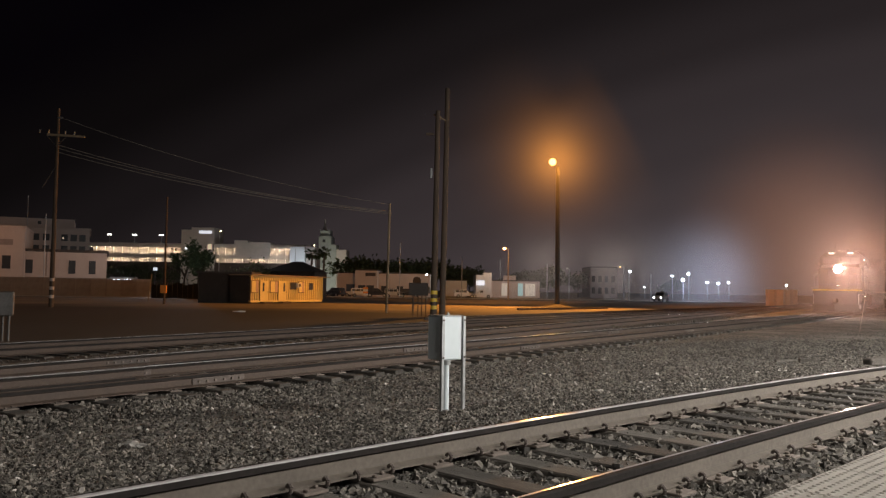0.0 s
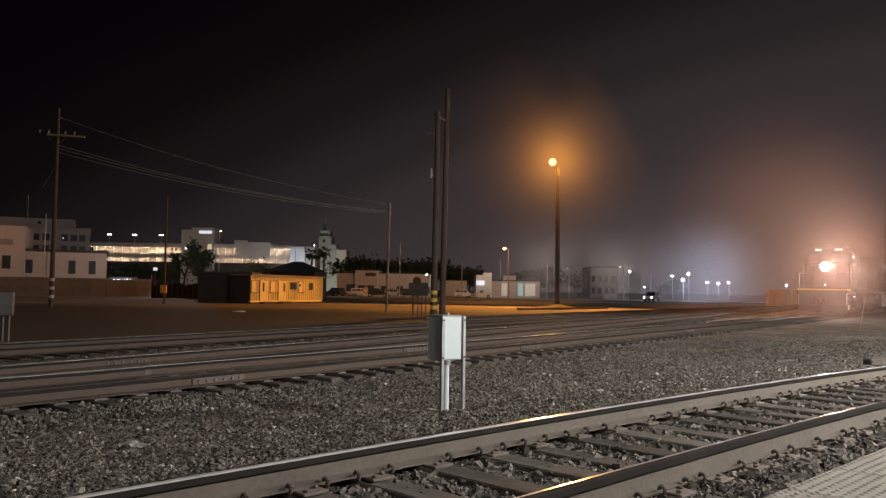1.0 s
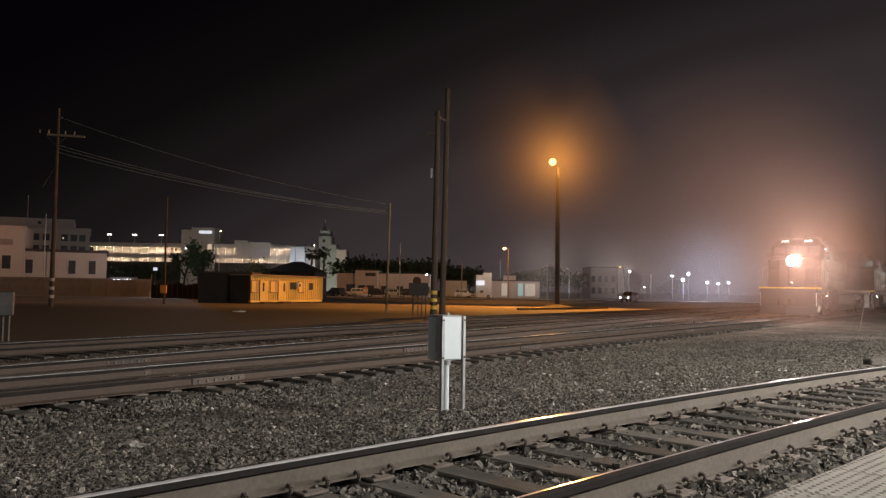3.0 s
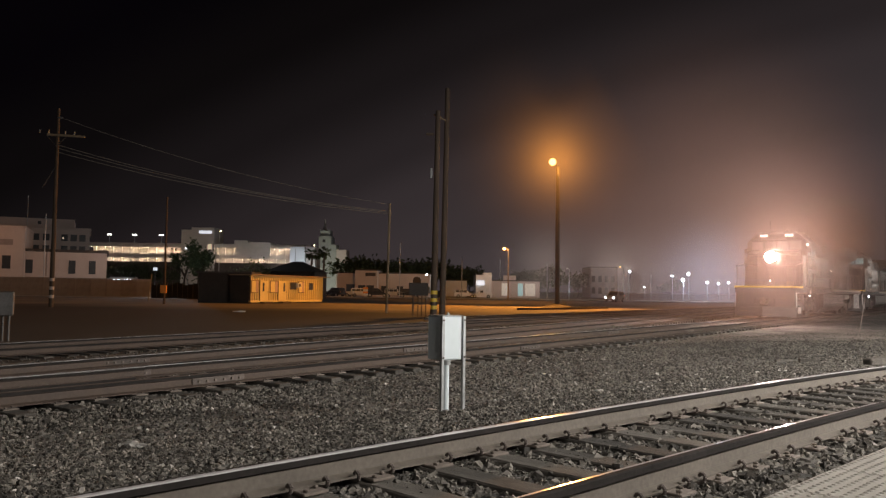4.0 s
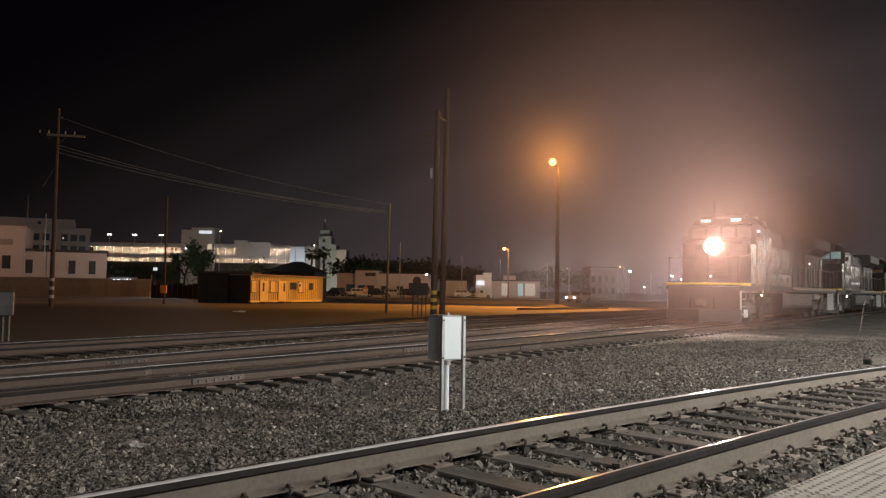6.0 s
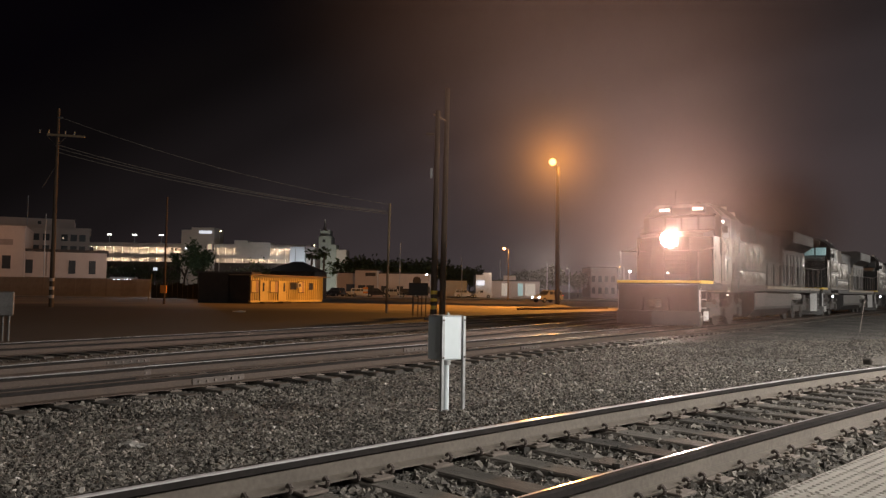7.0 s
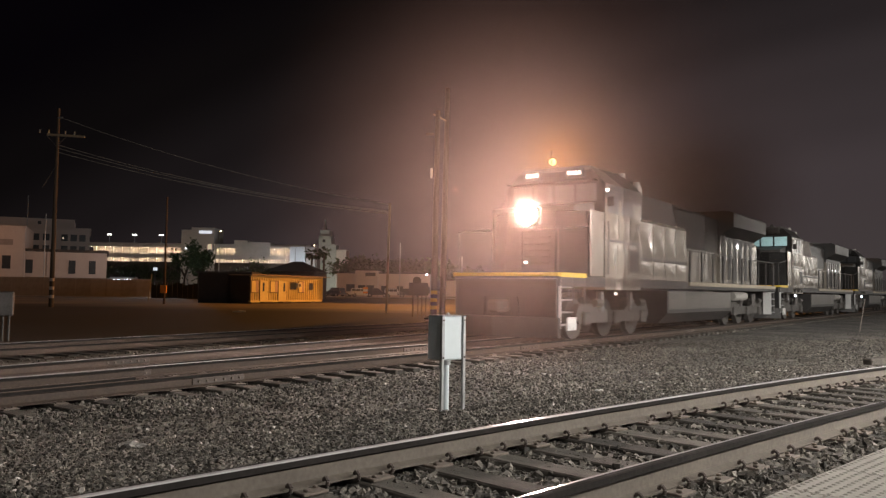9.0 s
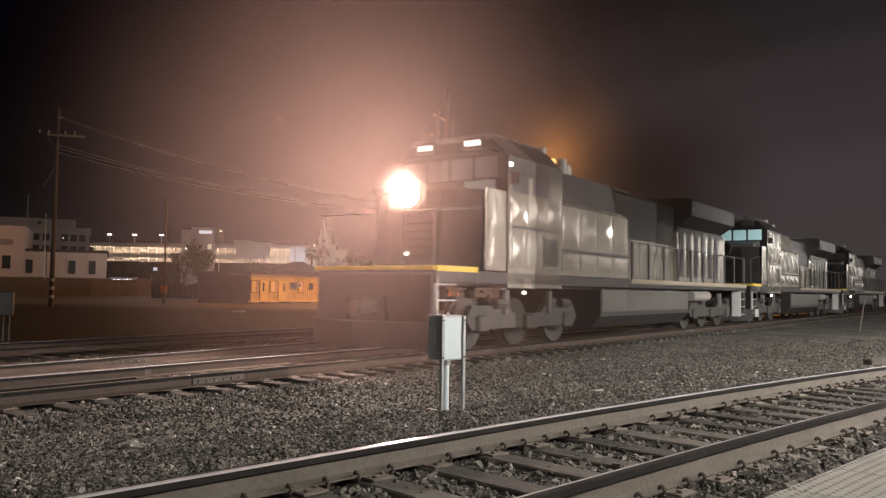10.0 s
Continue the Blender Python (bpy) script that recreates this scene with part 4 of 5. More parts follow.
        part("stake_flange", box(x - 0.016, x - 0.011, y - 0.001, y + 0.03, -0.1, z1 + 0.005), M["galv"], t)
        for z in (z0 + 0.03, z1 - 0.04):
            part("bolt", tube((x, y - 0.018, z), (x, y - 0.006, z), 0.011), M["iron"], t)


signal_box()


def left_cabinet():
    g = ground_height(-12.2, 21.8).item()
    t = thing("track_cabinet", "dark grey steel cabinet on two legs beside the yard track", "equipment box", pose(-12.42, 21.86, g, 0, 0, 25))
    part("case", box(-0.5, 0.5, -0.3, 0.3, 0.72, 1.38, bevel=0.02), M["steel"], t)
    part("door", box(-0.46, 0.46, -0.315, -0.301, 0.77, 1.34, bevel=0.006), M["steel"], t)
    for x in (-0.35, 0.25, 0.4):
        part("leg", tube((x, 0, -0.1), (x, 0, 0.75), 0.035), M["steel"], t)


left_cabinet()


# ---------------- poles, wires, lamps ----------------
def pole(name, label, base, height, r0, r1, lean=(0.0, 0.0), mat="pole_wood", bands=(), band_mat="yellow_paint"):
    g = ground_height(base[0], base[1]).item()
    t = thing(name, label, "utility pole", pose(base[0], base[1], g))
    part("shaft", tube((0, 0, -0.3), (lean[0], lean[1], height), r0, r1, n=14), M[mat], t)
    for k, z in enumerate(bands):
        s = z / height
        part("band", tube((lean[0] * s, lean[1] * s, z - 0.11), (lean[0] * s, lean[1] * s, z + 0.11), r0 * 1.03, r0 * 1.03, n=14), M[band_mat], t, "painted warning band")
    return t


p = pole("utility_pole", "tall dark wooden utility pole with crossarm and pale bands", (-27.87, 56.3), 14.3, 0.17, 0.10, bands=(0.75, 1.35, 1.95), band_mat="stucco")
part("crossarm", box(-1.35, 1.35, -0.16, -0.05, 12.25, 12.4, bevel=0.01), M["pale_wood"], p, at=pose(0, 0, 0, 0, 3, 0))
for x in (-1.25, -0.6, 0.6, 1.25):
    part("insulator", tube((x, -0.1, 12.45 - x * 0.05), (x, -0.1, 12.68 - x * 0.05), 0.05, 0.03), M["galv"], p)
part("brace", tube((-0.75, -0.1, 12.3), (0, -0.14, 11.5), 0.02), M["steel"], p)
part("brace", tube((0.75, -0.1, 12.3), (0, -0.14, 11.5), 0.02), M["steel"], p)
part("guy_arm", tube((0, 0, 10.2), (-1.0, 0.1, 8.6), 0.03), M["steel"], p)
part("bracket", tube((0, -0.1, 13.6), (0.35, -0.1, 13.6), 0.06), M["galv"], p)
p = pole("utility_pole", "slim bare wooden pole beside the dark shed", (-25.4, 72.1), 9.8, 0.11, 0.07, bands=())
part("meter_box", box(-0.28, 0.28, -0.3, -0.1, 1.0, 1.7, bevel=0.02), M["signal_orange"], p, "orange meter box")
pole("utility_pole", "leaning pale wooden pole in the dirt yard", (-3.78, 53.6), 7.35, 0.085, 0.075, lean=(0.18, -1.0), mat="pale_wood")
p = pole("utility_pole", "dark wooden pole with yellow warning bands", (-0.52, 47.5), 12.5, 0.2, 0.14, lean=(0.1, 0), bands=(0.55, 1.0, 1.45))
part("bracket", box(-0.6, -0.1, -0.1, 0.05, 11.0, 11.12), M["pole_wood"], p)
part("switch_box", box(-0.32, -0.18, -0.24, -0.1, 8.35, 8.95, bevel=0.02), M["galv"], p)
p = pole("utility_pole", "tall dark wooden pole beside the banded pole", (0.0, 47.9), 14.0, 0.19, 0.14, lean=(0.15, 0))
part("side_arm", tube((-0.68, -0.1, 12.35), (0.1, -0.1, 11.95), 0.05), M["pale_wood"], p)
for x in (-1.75, -1.45, -1.22, -0.98):
    k = thing("short_post", "short dark stub post beside the poles", "post", pose(x, 47.0, -0.35), group="stub posts by the poles")
    part("post", tube((0, 0, -0.1), (0.01, 0, 1.35), 0.045 if x < -1.5 else 0.03), M["pole_wood"], k)
k = thing("pole_cabinet", "small dark cabinet on posts beside the poles", "equipment box", pose(-1.4, 47.1, -0.35))
part("case", box(-0.6, 0.55, -0.2, 0.2, 1.25, 2.0, bevel=0.02), M["dark_cladding"], k)


def wire(a, b, sag, r=0.026):
    c = bpy.data.curves.new("overhead_wire", "CURVE")
    c.dimensions, c.bevel_depth, c.bevel_resolution = "3D", r, 1
    s = c.splines.new("POLY")
    n = 24
    s.points.add(n)
    a, b = Vector(a), Vector(b)
    for i in range(n + 1):
        f = i / n
        p = a.lerp(b, f)
        s.points[i].co = (p.x, p.y, p.z - 4 * sag * f * (1 - f), 1)
    c.materials.append(M["wire"])
    tagged(new("overhead_wire", c), "thin sagging overhead wire between poles", "wire", group="overhead wires")


for k, (dz, sag) in enumerate(((0.0, 0.5), (0.28, 0.5), (0.52, 0.55))):
    wire((-27.75, 56.2, 10.75 + dz), (-3.75, 53.2, 6.35 + dz * 0.35), sag)
wire((-27.7, 56.2, 13.3), (-3.75, 53.2, 7.0), 0.6, 0.02)


def mast_lamp():
    g = ground_height(12.1, 83.2).item()
    t = thing("yard_lamp", "tall yard lamp mast with glowing orange sodium head", "street lamp", pose(12.1, 83.2, g))
    part("mast", tube((0, 0, 0), (0, 0, 14.9), 0.27, 0.2, n=14), M["black_paint"], t)
    part("arm", tube((0, 0, 14.85), (-0.8, -1.6, 15.3), 0.05), M["steel"], t)
    part("head", add_ball(bmesh.new(), (-0.8, -1.62, 15.32), 0.2, 14, 0.4), M["steel"], t)
    part("bulb", add_ball(bmesh.new(), (-0.8, -1.62, 15.1), 0.38, 14), M["glow_sodium"], t, "glowing orange lamp bowl").visible_shadow = False
    bm = bmesh.new()
    bmesh.ops.create_cone(bm, cap_ends=True, segments=20, radius1=2.2, radius2=0.4, depth=0.35, matrix=Matrix.Translation((0, 0, 0.12)))
    part("earth_mound", bm, M["roof_dark"], t)


mast_lamp()


def street_lamp(x, y, height, arm=-0.7, glow_mat="glow_sodium", size=0.25, wood=False, mat="galv", label="street lamp with a glowing head on an arm", both=False):
    t = thing("street_lamp", label, "street lamp", pose(x, y, -0.3), group="street lamps")
    part("post", tube((0, 0, 0), (0, 0, height), 0.12, 0.07), M[mat], t)
    for s in ((1, -1) if both else (1,)):
        part("arm", tube((0, 0, height), (arm * s, 0, height + 0.2), 0.04), M[mat], t)
        part("head", box(min(arm * s - 0.3, arm * s + 0.3), max(arm * s - 0.3, arm * s + 0.3), -0.15, 0.15, height + 0.18, height + 0.32, bevel=0.03), M["steel"], t)
        part("lens", add_ball(bmesh.new(), (arm * s, 0, height + 0.1), size * 0.6, 10, 0.8), M[glow_mat], t, "glowing lamp lens")


# the island kerb round the mast
bm = box(0, 14.6, -0.15, 0.15, -0.1, 0.14, bevel=0.03)
k = tagged(part("timber_kerb", bm, M["pole_wood"], at=pose(6.4, 66.7, -0.3, 0, 0, 48)), "dark timber kerb lying on the dirt yard", "kerb")


# ---------------- sheds and buildings ----------------
def site_office():
    """A corrugated container used as an office."""
    ax, ay, bx, by = -19.08, 78.0, -13.6, 89.2
    length = math.hypot(bx - ax, by - ay)
    t = thing("container_office", "yellow-lit corrugated container office with shuttered windows", "container", pose(ax, ay, -0.33, 0, 0, math.degrees(math.atan2(by - ay, bx - ax))))
    part("shell", box(0, length, 0.06, 2.44, 0.12, 2.75), M["container"], t)
    ribs = 34
    for k in range(ribs):
        x = 0.12 + (length - 0.24) * k / (ribs - 1)
        part("rib", box(x - 0.075, x + 0.075, -0.07, 0.058, 0.3, 2.62, bevel=0.03), M["container"], t)
    # dark panel over the end wall: its shade is put into the colour
    part("end_shade_panel", box(-0.035, -0.002, 0.06, 2.44, 0.12, 2.75), M["dark_cladding"], t, "end wall panel coloured dark to stand for its shade")
    part("bottom_rail", box(0, length, -0.08, 0.1, 0.1, 0.3), M["container"], t)
    part("top_rail", box(0, length, -0.08, 0.1, 2.62, 2.78), M["container"], t)
    for x in (0.06, length - 0.06):
        # the near corner post takes the same dark colour
        part("corner_post", box(x - 0.06, x + 0.06, -0.085, 0.12, 0.12, 2.78), M["dark_cladding"] if x < 1 else M["container"], t)
    part("roof", box(-0.1, length + 0.25, -0.45, 2.6, 2.78, 2.9, bevel=0.02), M["pale_wood"], t, "overhanging pale roof edge")
    for x in (0.4, 5.5, 10.0):
        part("skid", box(x, x + 0.5, 0.0, 2.4, 0.0, 0.12), M["pole_wood"], t)
    for x, w, z0, z1, mat in ((0.2, 1.0, 1.12, 2.24, "container"), (3.15, 1.15, 1.12, 2.24, "container"), (6.5, 0.95, 1.48, 2.12, "window"),
                              (7.98, 0.85, 1.12, 2.24, "container"), (9.86, 0.62, 1.45, 2.1, "window")):
        wdw = part("window_frame", box(x - 0.07, x + w + 0.07, -0.12, 0.02, z0 - 0.07, z1 + 0.07, bevel=0.01), M["dark_frame"], t, "brown window frame")
        part("pane", box(x + 0.02, x + w * 0.62, -0.135, -0.121, z0, z1), M[mat], wdw)
        part("pane", box(x + w * 0.66, x + w, -0.133, -0.121, z0, z1), M["bin_tan"] if mat == "container" else M[mat], wdw)
    for x, w, slit in ((1.55, 1.3, 1.92), (4.5, 1.35, 5.3)):
        door = part("door", box(x, x + w, -0.095, 0.03, 0.22, 2.27, bevel=0.01), M["container"], t, "flat yellow steel door")
        part("slit_window", box(slit, slit + 0.26, -0.108, -0.096, 1.2, 2.08), M["window"], door)
        part("door_edge", box(x - 0.05, x - 0.004, -0.1, 0.0, 0.22, 2.3), M["dark_frame"], door)
        part("knob", add_ball(bmesh.new(), (x + w - 0.12, -0.13, 1.15), 0.045, 8), M["steel"], door)
        part("doorstep", box(x - 0.05, x + w + 0.05, -0.75, -0.12, 0.0, 0.16, bevel=0.02), M["pole_wood"], t)
    ac = part("air_conditioner", box(7.42, 7.98, -0.42, 0.0, 1.65, 2.12, bevel=0.02), M["car_white"], t)
    part("grille", box(7.5, 7.9, -0.432, -0.421, 1.72, 2.05), M["dark_frame"], ac)
    part("gutter_end", tube((length + 0.2, -0.4, 2.84), (length + 0.95, -0.4, 2.84), 0.05), M["pale_wood"], t)


site_office()


def gable_house(name, label, x0, x1, y0, y1, z1, peak, wall_mat, roof_mat):
    t = thing(name, label, "building", pose(0, 0, -0.35))
    part("wall", box(x0, x1, y0, y1, 0, z1), M[wall_mat], t)
    bm = bmesh.new()
    xm = (x0 + x1) / 2
    vs = [bm.verts.new(p) for p in ((x0 - 0.4, y0 - 0.4, z1), (x1 + 0.4, y0 - 0.4, z1), (x1 + 0.4, y1 + 0.4, z1), (x0 - 0.4, y1 + 0.4, z1),
                                   (x0 + (xm - x0) * 0.8, (y0 + y1) / 2, peak), (x1 - (x1 - xm) * 0.8, (y0 + y1) / 2, peak))]
    for f in ((0, 1, 5, 4), (1, 2, 5), (2, 3, 4, 5), (3, 0, 4), (3, 2, 1, 0)):
        bm.faces.new([vs[i] for i in f])
    part("roof", bm, M[roof_mat], t)
    return t


t = thing("dark_shed", "dark low timber shed beside the container office", "shed", pose(0, 0, -0.35))
part("wall", box(-24.6, -19.3, 79.6, 83.4, 0, 3.0), M["dark_cladding"], t)
part("roof", box(-24.8, -19.2, 79.3, 83.7, 3.0, 3.16), M["roof_dark"], t)
gable_house("hip_roof_house", "dark hip-roofed single-storey house behind the container", -25.75, -18.68, 115, 127, 3.69 + 0.35, 5.33 + 0.35, "dark_cladding", "roof_dark")


def windows_row(t, y, xs, z0, z1, w, mat="window", depth=0.12):
    for x in xs:
        f = part("window_frame", box(x - w / 2 - 0.12, x + w / 2 + 0.12, y - depth, y + 0.02, z0 - 0.12, z1 + 0.12), M["stucco"], t)
        part("pane", box(x - w / 2, x + w / 2, y - depth - 0.012, y - depth - 0.002, z0, z1), M[mat], f)


# white two-part building behind the fence
t = thing("white_building", "low white stucco building with dark windows", "building", pose(-53.73, 126.0, -0.3, 0, 0, 23.2))
wing, tall = 6.36 + 0.3, 9.82 + 0.3
part("wing", box(-11.6, 0.0, 0.0, 14.0, 0, wing), M["stucco"], t)
part("roof", box(-11.6, 0.25, -0.3, 14.2, wing + 0.002, wing + 0.42), M["roof_dark"], t)
part("wall", box(-26.0, -11.61, -1.2, 14.0, 0, tall), M["stucco"], t)
part("parapet", box(-26.1, -11.55, -1.3, 14.0, tall + 0.002, tall + 0.35), M["stucco"], t)
windows_row(t, 0.0, (-11.0, -5.0, -2.1), 3.3, 5.4, 1.0)
windows_row(t, -1.2, (-14.0, -18.0), 3.9, 5.9, 1.15)
part("sign_panel", box(-15.2, -13.2, -1.27, -1.202, 7.5, 8.4), M["fence"], t)
for x in (-8.6, -8.0):
    part("downpipe", tube((x, -0.06, 0), (x, -0.06, wing), 0.06), M["fence"], t)
part("wall_box", box(-9.6, -9.0, -0.3, -0.002, 2.0, 2.8, bevel=0.02), M["galv"], t)
part("ledge", box(-11.6, -0.1, -0.12, -0.003, 2.75, 2.9), M["stucco"], t)

# three-storey block behind it
t = thing("office_block", "three-storey pale office block with dark windows", "building", pose(-67.39, 150.0, -0.3, 0, 0, 24.3))
top = 11.61 + 0.3
part("wall", box(-30.0, 0.0, 0.0, 18.0, 0, top), M["stucco"], t)
part("cornice", box(-30.2, 0.25, -0.3, 18.2, top + 0.002, top + 0.4), M["stucco"], t)
part("penthouse", box(-30.0, -2.7, 1.5, 16.0, top + 0.4, top + 2.1), M["stucco"], t)
part("penthouse_window", box(-9.0, -8.4, 1.44, 1.498, top + 1.0, top + 1.6), M["window"], t)
xs = (-1.25, -2.75, -4.3, -7.4, -9.1, -10.8, -13.0, -15.0)
windows_row(t, 0.0, xs, top - 2.1, top - 0.85, 1.1)
windows_row(t, 0.0, xs, top - 4.3, top - 3.0, 1.1)
windows_row(t, 0.0, xs, top - 6.5, top - 5.2, 1.1)
part("sill_band", box(-30.0, 0.05, -0.1, -0.002, top - 2.5, top - 2.3), M["stucco"], t)
part("sill_band", box(-30.0, 0.05, -0.1, -0.002, top - 4.7, top - 4.5), M["stucco"], t)
part("lit_pane", box(-4.7, -4.4, -0.15, -0.135, top - 1.7, top - 1.4), M["glow_bay"], t)


def fence():
    t = thing("board_fence", "reddish brown panel fence along the yard edge", "fence", pose(0, 0, -0.32))
    a, b = Vector((-62.0, 101.5, 0)), Vector((-40.6, 110.0, 0))
    n = 12
    turn = math.degrees(math.atan2(b.y - a.y, b.x - a.x))
    length = (b - a).length / n
    slab = mesh_of("panel", box(0.06, length - 0.06, -0.04, 0.04, 0.05, 2.45, bevel=0.01), M["fence"])
    post = mesh_of("post", box(-0.08, 0.08, -0.08, 0.08, 0, 2.55, bevel=0.01), M["fence"])
    cap = mesh_of("cap", box(0, length, -0.08, 0.08, 2.46, 2.54), M["fence"])
    for i in range(n):
        p = a.lerp(b, i / n)
        m = pose(p.x, p.y, 0, 0, 0, turn)
        part("panel", slab, None, t, at=m)
        part("cap", cap, None, t, at=m)
        part("post", post, None, t, at=m)
    bm = box(0, (b - a).length, -0.9, -0.3, 0.0, 0.12, bevel=0.02)
    part("footing", bm, M["concrete"], t, at=pose(a.x, a.y, 0, 0, 0, turn))


fence()


def garage():
    """An open-deck parking garage: slabs, parapets, columns and lit ceilings."""
    Y = 210.0
    x0, x1 = -95.1, -68.06
    t = thing("parking_garage", "multi-storey concrete parking garage with lit open decks", "building", pose(0, 0, -0.3))
    end = -35.36
    tops = [12.17 + 0.3]
    top = tops[0]
    deck1, deck2 = 7.79 + 0.3, 9.9 + 0.3
    part("back_wall", box(x0, end, Y + 4.2, Y + 4.6, 0, top - 0.3), M["garage"], t)
    part("ground_wall", box(x0, end, Y, Y + 0.4, 0, deck1), M["roof_dark"], t)
    # lower and upper parapets
    part("parapet", box(x0, end, Y - 0.15, Y + 0.25, deck2 - 1.05, deck2 + 0.05), M["garage"], t)
    part("top_parapet", box(x0, end, Y - 0.15, Y + 0.25, top - 0.45, top + 0.6), M["garage"], t)
    part("deck", box(x0, end, Y, Y + 16, deck2 - 0.3, deck2), M["garage"], t)
    part("roof_deck", box(x0, end, Y, Y + 16, top - 0.3, top - 0.05), M["garage"], t)
    n = 26
    for i in range(n + 1):
        x = x0 + (end - x0) * i / n
        part("column", box(x - 0.2, x + 0.2, Y + 0.26, Y + 0.7, 0, top), M["garage"], t)
        if i < n:
            part("ceiling_light", box(x + 0.4, x + 2.0, Y + 0.75, Y + 0.87, top - 0.42, top - 0.32), M["glow_garage"], t)
            part("ceiling_light", box(x + 0.4, x + 2.0, Y + 0.75, Y + 0.87, deck2 - 0.96, deck2 - 0.88), M["glow_garage"], t)
    part("stair_tower", box(-69.53, -60.86, Y - 1, Y + 8, 0, 16.39 + 0.3), M["garage"], t)
    part("stair_cap", box(-66.84, -60.86, Y - 1.2, Y + 8, 16.39 + 0.31, 17.0 + 0.3), M["garage"], t)
    part("stair_window", box(-64.88, -61.46, Y - 1.05, Y - 1.01, 15.45 + 0.3, 16.2 + 0.3), M["glow_bay_white"], t)
    part("stair_window", box(-62.5, -61.46, Y - 1.05, Y - 1.01, 11.26 + 0.3, 12.61 + 0.3), M["glow_bay"], t)
    for a, b, c in ((416, 440, 428), (442, 480, 431), (480, 511, 438)):
        part("roof_block", box(x0 + (end - x0) * (a - 150) / 402, x0 + (end - x0) * (b - 150) / 402, Y - 0.6, Y + 12, top + 0.6 - (c - 428) * 0.05, top + 1.6 - (c - 428) * 0.15), M["garage"], t)
    part("wall_infill", box(-55.14, -45.97, Y - 0.5, Y + 0.2, 9.87 + 0.3, 13.19 + 0.3), M["garage"], t)
    part("glazed_stair", box(-40.09, -36.11, Y - 4, Y + 5, 0, 12.1 + 0.3), M["glow_white_wall"], t, "brightly lit white stair block")
    part("end_wall", box(-35.96, -33.45, Y - 3.5, Y + 5, 0, 12.14 + 0.3), M["garage"], t)
    # roof lamps
    for px in (-90.7, -83.88, -76.6):
        m = part("lamp_post", tube((px, Y + 4, top), (px, Y + 4, top + 2.9), 0.09, 0.07), M["galv"], t)
        part("lamp_head", box(px - 0.55, px + 0.55, Y + 3.8, Y + 4.2, top + 2.9, top + 3.1), M["glow_led_soft"], m, "glowing white lamp head")


M["glow_garage"] = glow("glow_garage", (1.0, 0.76, 0.55), 95.0)
M["glow_led_soft"] = glow("glow_led_soft", (1.0, 0.95, 0.85), 6.0)
M["glow_white_wall"] = material("white_panel", [(0.6, 0.64, 0.66), (0.72, 0.76, 0.78)], 0.5, scale=0.4, fine=5, bump=0.05)
garage()
# unseen lamps added to brighten the garage facade
for x, y in ((-85.0, 192.0), (-64.0, 194.0), (-50.0, 196.0)):
    lamp("street_light", "POINT", (x, y, 7.0), 650.0, (1.0, 0.82, 0.68), 0.25)
# unseen lamp added low in front to brighten the stair block
lamp("stair_fill_light", "AREA", (-38.01, 200.0, 1.5), 900.0, (0.85, 0.92, 1.0), 2.0, (-38.17, 206.0, 7.0))


def deco_tower():
    Y = 250.0
    t = thing("stepped_tower", "pale green-grey stepped art-deco tower with spire", "building", pose(0, 0, -0.3))
    part("main_block", box(-39.52, -35.59, Y, Y + 8, 0, 17.96 + 0.3), M["tower"], t)
    part("top_block", box(-39.26, -36.13, Y + 0.8, Y + 6.8, 17.96 + 0.3, 19.94 + 0.3), M["tower"], t)
    part("side_wing", box(-35.61, -33.98, Y + 0.5, Y + 8, 0, 15.31 + 0.3), M["tower"], t)
    part("side_block", box(-34.0, -30.76, Y + 1, Y + 9, 0, 13.71 + 0.3), M["garage"], t)
    part("rear_block", box(-42.57, -39.54, Y + 1, Y + 9, 0, 13.05 + 0.3), M["tower"], t)
    part("spire_base", tube((-38.1, Y + 3.5, 19.94 + 0.3), (-38.1, Y + 3.5, 21.02 + 0.3), 0.75, 0.6, n=8), M["garage"], t)
    part("spire", tube((-38.1, Y + 3.5, 21.02 + 0.3), (-38.1, Y + 3.5, 23.55 + 0.3), 0.4, 0.18, n=8), M["garage"], t)
    xa, xb = -39.52, -35.59
    for k in range(5):
        x = xa + (xb - xa) * (k + 0.5) / 5
        part("pilaster", box(x - 0.12, x + 0.12, Y - 0.16, Y - 0.002, 0, 17.6 + 0.3), M["tower"], t)
    for k in range(4):
        part("vent", box(-38.27, -37.38, Y - 0.2, Y - 0.162, 16.87 + 0.3 - k * 2.2 - 0.9, 16.87 + 0.3 - k * 2.2), M["window"], t)


deco_tower()
# unseen lamp added low in front to brighten the tower
lamp("tower_fill_light", "AREA", (-30.76, 232.0, 0.6), 2200.0, (1.0, 0.9, 0.75), 3.0, (-34.52, 250.0, 10.0))


def store(name, label, xa, xb, y, z, mat, depth=14.0, parapet=0.0):
    t = thing(name, label, "building", pose(0, 0, -0.3))
    part("wall", box(xa, xb, y, y + depth, 0, z + 0.3), M[mat], t)
    part("roof_edge", box(xa - 0.15, xb + 0.15, y - 0.15, y + depth, z + 0.301, z + 0.55), M["roof_dark"], t)
    return t


s = store("low_store", "low flat-roofed pale store across the street", -22.74, -18.85, 170.0, 4.61, "stucco")
windows_row(s, 170.0, (-19.82,), 0.9, 2.6, 1.8)
s = store("low_store", "pale store block with a taller front", -18.63, -13.94, 168.0, 5.22, "stucco")
windows_row(s, 168.0, (-17.18, -15.38), 0.9, 2.4, 1.6)
part("sign_panel", box(-16.45, -14.29, 167.85, 167.98, 4.04 + 0.3, 4.77 + 0.3), M["roof_dark"], s)
